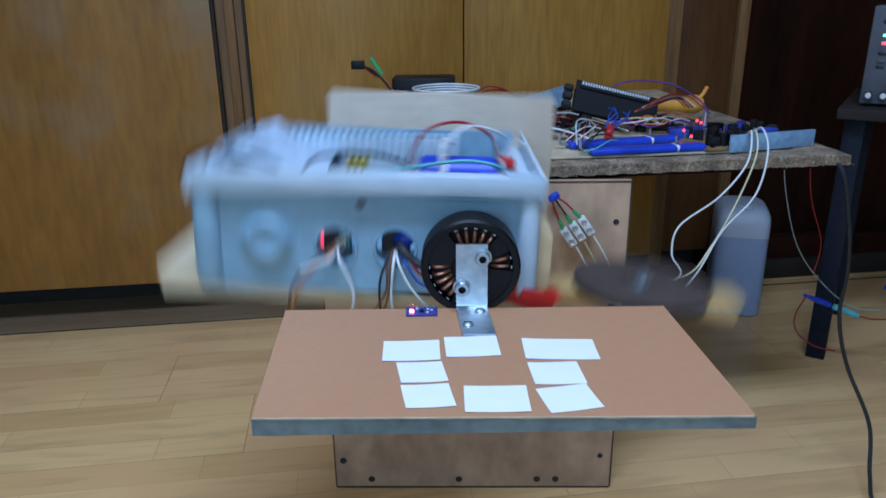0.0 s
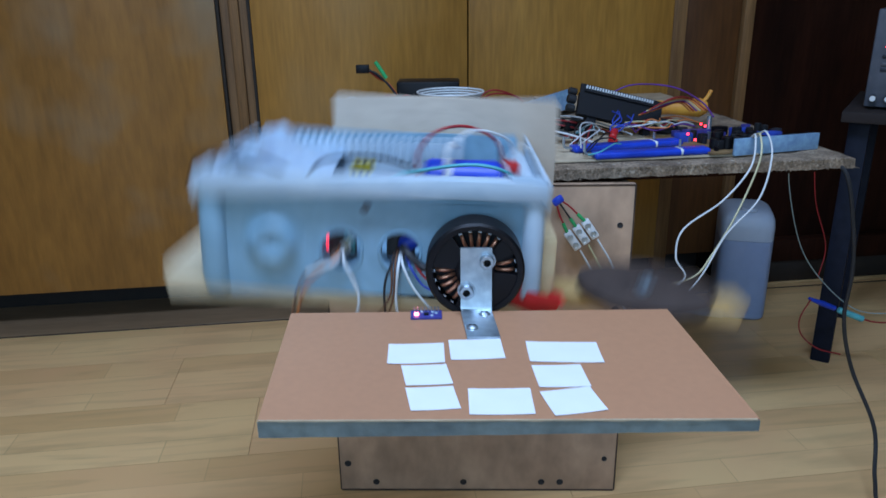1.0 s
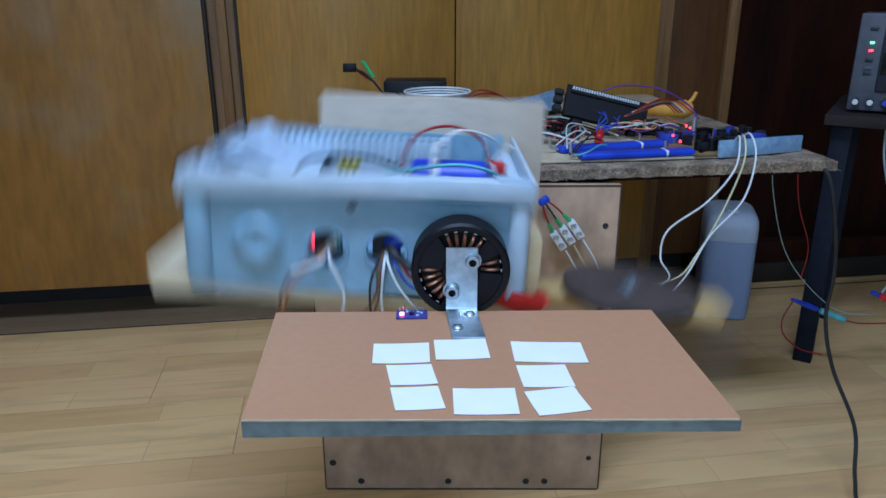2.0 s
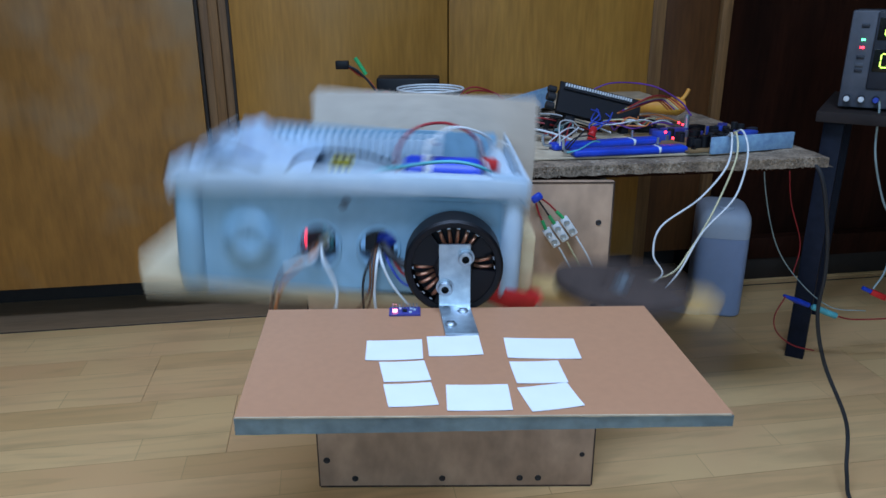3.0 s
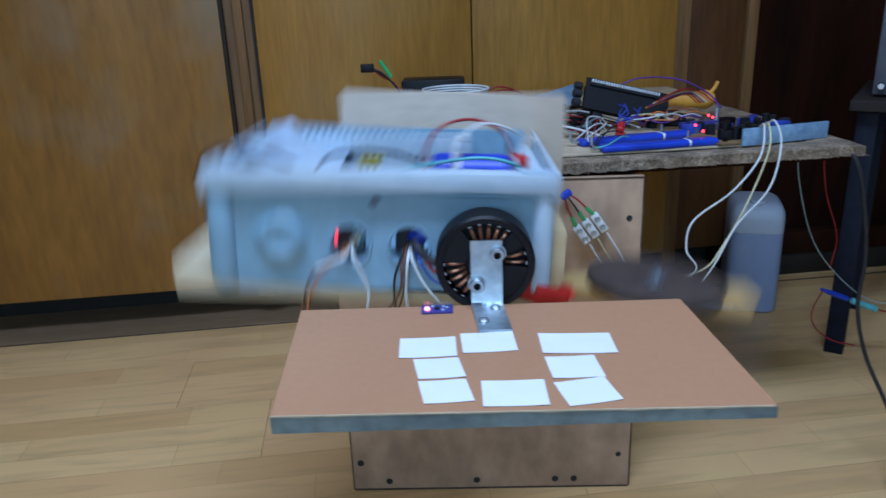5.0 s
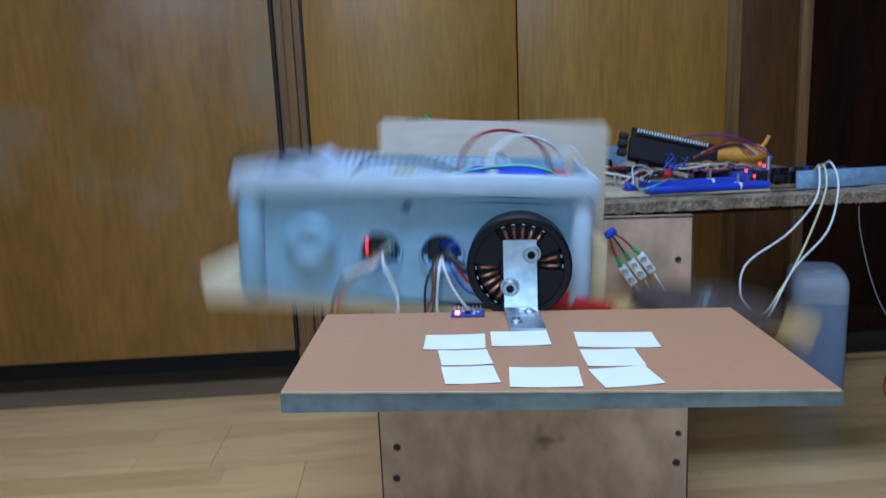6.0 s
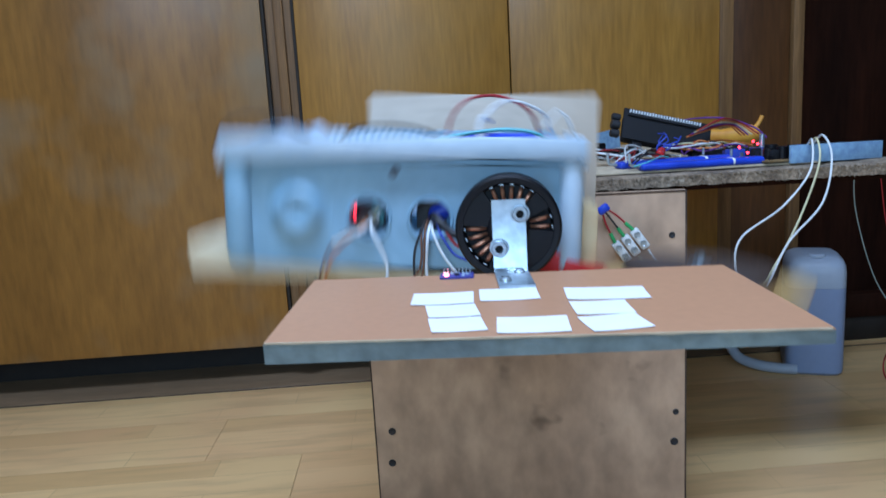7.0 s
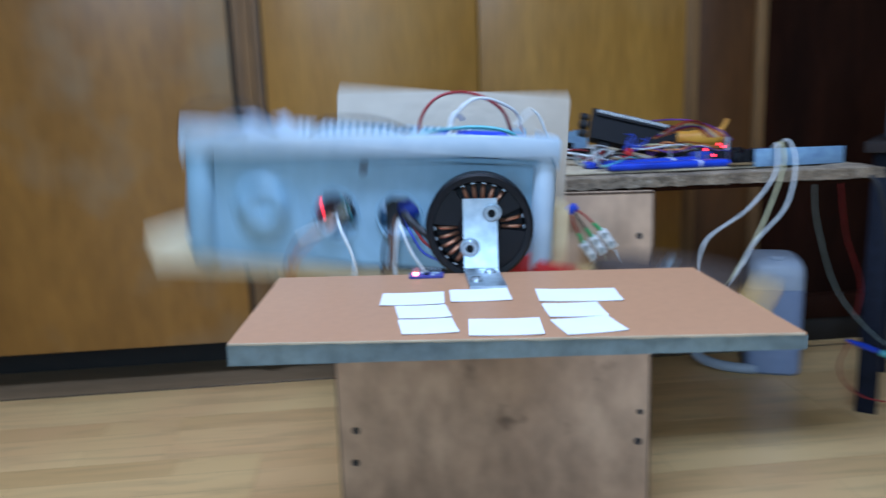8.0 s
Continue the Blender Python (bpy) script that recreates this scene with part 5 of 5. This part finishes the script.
# ---- terminal block and the leads to it ----
def leads():
    tb = thing("terminal_strip", "white screw terminal strip with green sleeved leads on the stand", "terminal strip", pose(0.145, 0.3785, 0.428, 0, -35, 0))
    for i in range(3):
        x = -0.0142 + 0.0142 * i
        bl = part("terminal", box(x - 0.0058, x + 0.0058, -0.012, 0.0, -0.0145, 0.0145, 0.0022), "whitewire", tb)
        for zz in (-0.0068, 0.0068):
            part("clamp_screw", lathe([(0, 0.0004), (0.0032, 0.0004), (0.0036, 0.0008), (0.0042, 0)], 12), "zinc", bl, m=pose(x, -0.0122, zz) @ FRONT)
        part("sleeve", tube([(x, -0.007, 0.0135), (x * 0.9, -0.007, 0.021), (x * 0.8, -0.006, 0.028)], 0.0024, 8, 4), "green", tb, "green lead sleeve")
        part("lead", tube([(x * 0.8, -0.006, 0.028), (x * 0.6, -0.004, 0.042), (x * 0.25, -0.004, 0.056)], 0.0013, 6, 4), ("redwire", "rubber", "redwire")[i], tb)
    part("tape_wrap", box(-0.008, 0.008, -0.008, -0.001, 0.053, 0.064, 0.003), "blue", tb, "blue tape on the leads")
    white = "white lead hanging from the driver board"
    wire_thing("power_lead", [(0.402, 0.482, 0.538), (0.398, 0.455, 0.546), (0.387, 0.43, 0.507), (0.346, 0.41, 0.464), (0.289, 0.39, 0.429), (0.279, 0.38, 0.391), (0.290, 0.372, 0.361), (0.225, 0.366, 0.333), (0.172, 0.366, 0.365), (0.144, 0.370, 0.406)], 0.0014, "whitewire", white)
    wire_thing("power_lead", [(0.408, 0.482, 0.538), (0.412, 0.455, 0.552), (0.414, 0.43, 0.523), (0.396, 0.41, 0.467), (0.348, 0.39, 0.420), (0.313, 0.38, 0.357), (0.263, 0.37, 0.311), (0.210, 0.365, 0.320), (0.190, 0.366, 0.382), (0.167, 0.370, 0.422)], 0.0014, "whitewire", white)
    wire_thing("power_lead", [(0.404, 0.482, 0.538), (0.404, 0.455, 0.548), (0.398, 0.43, 0.515), (0.368, 0.41, 0.447), (0.332, 0.39, 0.391), (0.306, 0.382, 0.361), (0.248, 0.372, 0.348), (0.201, 0.367, 0.334), (0.178, 0.367, 0.373), (0.155, 0.370, 0.414)], 0.0014, "yellowwire", "cream lead hanging from the driver board")
    wire_thing("mains_cable", [(0.520, 0.50, 0.503), (0.534, 0.455, 0.490), (0.555, 0.45, 0.409), (0.565, 0.45, 0.338), (0.565, 0.45, 0.264), (0.584, 0.44, 0.186), (0.612, 0.40, 0.105), (0.600, 0.355, 0.045), (0.606, 0.33, 0.006), (0.66, 0.28, 0.0035), (0.80, 0.20, 0.0035)], 0.0030, "rubber", "black mains cable hanging from the table to the floor", "cable", "cables")


# ---- canister, instrument table and power supply ----
def canister():
    c = thing("canister", "translucent plastic canister partly filled with pale blue liquid", "canister", pose(0.658, 1.10, 0, 0, 0, -14))

    def tank(z0, z1, top):
        t = bmesh.new()
        w, d = 0.060, 0.080
        rings = []
        prof = [(1.0, z0), (1.0, z1)] if not top else [(1.0, z0), (1.0, 0.226), (0.97, 0.242), (0.88, 0.254), (0.70, 0.2615)]
        if z0 == 0.0:
            prof = [(0.9, 0.0), (0.985, 0.006), (1.0, 0.016)] + prof[1:]
        for s, z in prof:
            ring = []
            for k in range(40):
                a = 2 * math.pi * k / 40
                cx, cy = math.cos(a), math.sin(a)
                e = 0.38
                ring.append(t.verts.new((s * w * math.copysign(abs(cx) ** e, cx), s * d * math.copysign(abs(cy) ** e, cy), z)))
            rings.append(ring)
        for a, b in zip(rings, rings[1:]):
            for k in range(40):
                t.faces.new((a[k], a[(k + 1) % 40], b[(k + 1) % 40], b[k]))
        t.faces.new(rings[0])
        t.faces.new(rings[-1])
        return t
    part("filled_body", tank(0.0, 0.196, False), "liquid", c, "lower body, clouded by the liquid inside")
    part("upper_body", tank(0.1965, 0.28, True), "canister", c)
    part("cap", rod(0.018, 0.258, 0.268, 24, 0.003, m=pose(0.0, -0.045, 0)), "canister", c)
    hs = thing("plastic_strap", "grey-blue plastic handle strap standing on the floor beside the canister", "strap", pose(0, 0, 0))
    part("strap", tube([(0.605, 1.035, 0.012), (0.570, 1.045, 0.012), (0.530, 1.065, 0.014), (0.500, 1.10, 0.020), (0.485, 1.13, 0.045)], 0.0118, 10, 6), "canister", hs)


def instrument_table():
    tb = thing("instrument_table", "dark table with a wooden top and blue-grey steel leg", "table")
    tb.matrix_world = pose(0.690, 0.800, 0, 0, 0, -32)
    part("top", box(0.0, 0.60, 0.0, 0.34, 0.506, 0.526, 0.002), "top_wood", tb)
    for x, y in ((0.030, 0.045), (0.57, 0.045), (0.030, 0.31), (0.57, 0.31)):
        part("leg", box(x - 0.018, x + 0.018, y - 0.012, y + 0.012, 0.0, 0.505, 0.002), "steel_leg", tb)
    ps = thing("power_supply", "grey bench power supply with green digits", "power supply", pose(0.742, 0.825, 0.5265, 0, 0, -30))
    part("case", box(0.0, 0.135, 0.012, 0.20, 0.006, 0.178, 0.003), "psu", ps)
    part("front_panel", box(-0.002, 0.137, 0.0, 0.0118, 0.004, 0.180, 0.004), "psu", ps)
    for x in (0.012, 0.12):
        for y in (0.03, 0.18):
            part("foot", rod(0.006, 0.0, 0.0055, 12, m=pose(x, y, 0)), "rubber", ps)
    bez = part("bezel", box(0.040, 0.132, -0.0040, -0.0005, 0.040, 0.178, 0.003), "psu_dark", ps, "dark display bezel")
    for z0, text in ((0.128, "2"), (0.072, "0.0")):
        scr = part("display", box(0.044, 0.128, -0.0060, -0.0042, z0, z0 + 0.040, 0.0008), "screen", bez)
        segments(text, 0.056, z0 + 0.008, 0.024, scr)
    for z0, material in ((0.126, "led_green"), (0.112, "led_red")):
        part("lamp", box(0.019, 0.026, -0.002, -0.0002, z0, z0 + 0.004, 0.0006), material, ps)
    for z0 in (0.150, 0.094, 0.080, 0.070):
        part("button", box(0.016, 0.029, -0.003, -0.0002, z0, z0 + 0.006, 0.0008), "psu_dark" if z0 != 0.080 else "psu", ps)
    for i, material in enumerate(("whitewire", "whitewire", "bluewire", "redwire")):
        tm = part("binding_post", rod(0.006, 0.0, 0.016, 16, 0.001, m=pose(0.012 + 0.024 * i, 0, 0.022) @ FRONT), "psu_dark", ps)
        part("post_cap", rod(0.0052, 0.0, 0.008, 16, 0.001, m=pose(0.012 + 0.024 * i, -0.0162, 0.022) @ FRONT), material, tm)
    wire_thing("supply_lead", [(0.794, 0.792, 0.549), (0.792, 0.775, 0.535), (0.798, 0.77, 0.45), (0.830, 0.77, 0.36), (0.865, 0.77, 0.30), (0.86, 0.765, 0.22), (0.84, 0.76, 0.18)], 0.0020, "greywire", "pale blue lead hanging from the power supply")
    wire_thing("supply_lead", [(0.56, 0.70, 0.49), (0.585, 0.74, 0.40), (0.640, 0.775, 0.27), (0.700, 0.78, 0.19), (0.770, 0.775, 0.135), (0.840, 0.77, 0.128)], 0.0010, "greywire", "grey-green lead hanging behind the table")
    wire_thing("supply_lead", [(0.60, 0.70, 0.49), (0.64, 0.745, 0.37), (0.690, 0.78, 0.27), (0.688, 0.785, 0.20)], 0.0010, "redwire", "thin red lead hanging behind the table")
    wire_thing("supply_lead", [(0.668, 0.76, 0.164), (0.655, 0.765, 0.12), (0.664, 0.765, 0.085), (0.700, 0.765, 0.055), (0.745, 0.76, 0.044)], 0.0014, "redwire", "thin red lead loop by the table leg")
    pr = thing("test_probe", "blue test probe with a red lead caught beside the table leg", "probe", pose(0.728, 0.765, 0.140, 0, 22, 0))
    part("grip", rod(0.0065, -0.028, 0.028, 14, 0.002, m=pose(0.028, 0, 0, 0, 90, 0)), "cyanwire", pr)
    part("tip", lathe([(0, -0.034), (0.003, -0.032), (0.006, 0.0), (0.005, 0.026), (0, 0.027)], 14, m=pose(-0.034, 0, 0, 0, 90, 0)), "blue", pr)
    wire_thing("supply_lead", [(0.780, 0.765, 0.119), (0.81, 0.765, 0.112), (0.86, 0.765, 0.112), (0.93, 0.76, 0.118)], 0.0016, "redwire", "pink lead from the probe")
    cl = thing("crocodile_clip", "red crocodile clip with a blue tip on a hanging lead", "clip", pose(0.842, 0.762, 0.172, 0, 24, 0))
    part("jaw", box(-0.004, 0.030, -0.005, 0.005, -0.006, 0.006, 0.002), "red", cl)
    part("nose", box(-0.024, -0.0042, -0.004, 0.004, -0.004, 0.004, 0.0015), "blue", cl)


def segments(text, x, z, h, parent):
    """Seven-segment digits, each bar a raised glowing strip."""
    w = h * 0.5
    bars = {"a": (0.5, 1, 1), "b": (1, 0.75, 0), "c": (1, 0.25, 0), "d": (0.5, 0, 1), "e": (0, 0.25, 0), "f": (0, 0.75, 0), "g": (0.5, 0.5, 1)}
    lit = {"2": "abged", "0": "abcdef"}
    for ch in text:
        if ch == ".":
            part("digit_bar", box(x - 0.0035, x - 0.0015, -0.0068, -0.0061, z, z + 0.002), "digits", parent)
            x += 0.004
            continue
        for k in lit[ch]:
            u, v, flat = bars[k]
            cx, cz = x + u * w, z + v * h
            a, b = (w * 0.38, h * 0.045) if flat else (w * 0.09, h * 0.20)
            part("digit_bar", box(cx - a, cx + a, -0.0068, -0.0061, cz - b, cz + b), "digits", parent)
        x += w * 1.6


# ---- build ----
floor = room()
cabinets()
stand()
shelf()
bracket_and_motor()
sensor_board()
riders = [ob for ob in scene.objects if ob.parent is None and ob.name.split(".")[0] in ("board_shelf", "paper_slip", "angle_bracket", "brushless_motor", "sensor_board")]
machine, hanging = robot()
table()
electronics()
leads()
canister()
instrument_table()


# laminate boards, laid along the cabinets
def floor_planks():
    """Staggered boards along the cabinets, sawn off where they meet the walls."""
    rng = random.Random(5)
    first, whole = -0.150, {}
    inverse = WALL.inverted()
    corners = [inverse @ Vector((x, y, 0)) for x, y in ((-2.995, -3.195), (2.995, -3.195), (2.995, 2.595), (-2.995, 2.595))]

    def span(y):
        xs = []
        for a, b in zip(corners, corners[1:] + corners[:1]):
            if (a.y - y) * (b.y - y) < 0:
                xs.append(a.x + (b.x - a.x) * (y - a.y) / (b.y - a.y))
        return (min(xs), max(xs)) if len(xs) == 2 else (0, 0)
    for j in range(-22, 2):
        off = rng.uniform(-1.2, 0)
        y = first + 0.193 * j + (0.007 if j >= 0 else 0)
        lo, hi = (max(span(y)[0], span(y + 0.193)[0]), min(span(y)[1], span(y + 0.193)[1]))
        for i in range(-3, 4):
            x = off + 1.28 * i - 0.4
            a, b = max(x, lo), min(x + 1.28, hi)
            if b - a < 0.03:
                continue
            key = round(b - a, 3)
            if key not in whole:
                whole[key] = finish(box(0.0004, key - 0.0004, 0.0004, 0.1926, -0.0039, 0.0, 0.0, 1, bmesh.new()), "plank", "floor")
            ob = new("plank", whole[key])
            ob.parent = floor
            ob.matrix_basis = WALL @ pose(a, y, 0)


floor_planks()


def motions():
    # the motor's shaft points a little up and to one side
    shaft = pose(0, 0, 0, 3.8, 0, 6.5)
    hub = Matrix.Translation((AXIS[0], AXIS[1] + 0.055, AXIS[2]))
    root = Matrix.Translation((0, 0, 0.4768))
    rows, sways = [], []
    for k in range(81):
        t = k / 10
        c = math.cos(2 * math.pi * (t - PEAK) / PERIOD)
        # the shelf on its slender support gives way to the swinging weight
        lean = root @ pose(SWAY * c - 0.0009 * c * c, 0, -0.0026 * c - 0.0007 * c * c, 0, 0.45 * c, 0) @ root.inverted()
        swing = pose(0, 0, 0, 0, SWING * c + MIDDLE - 0.45 * c, 0)
        rows.append((t, lean @ hub @ shaft @ swing @ shaft.inverted() @ Matrix.Translation((0, -0.055, 0))))
        sways.append((t, lean))
    walk(machine, rows)
    for ob, x in hanging:
        # the leads stay upright but trail the swing a little
        walk(ob, [(k / 10, pose(x, 0.056, -0.003) @ pose(0, 0, 0, 0, -0.9 * SWING * math.cos(2 * math.pi * (k / 10 - PEAK - 0.04) / PERIOD), 0)) for k in range(81)])
    for ob in riders:
        rest = ob.matrix_world.copy()
        walk(ob, [(t, lean @ rest) for t, lean in sways])


SWING, PEAK, PERIOD, MIDDLE, SWAY = 40.0, 0.241, 0.9993, 0.0, 0.0049
motions()
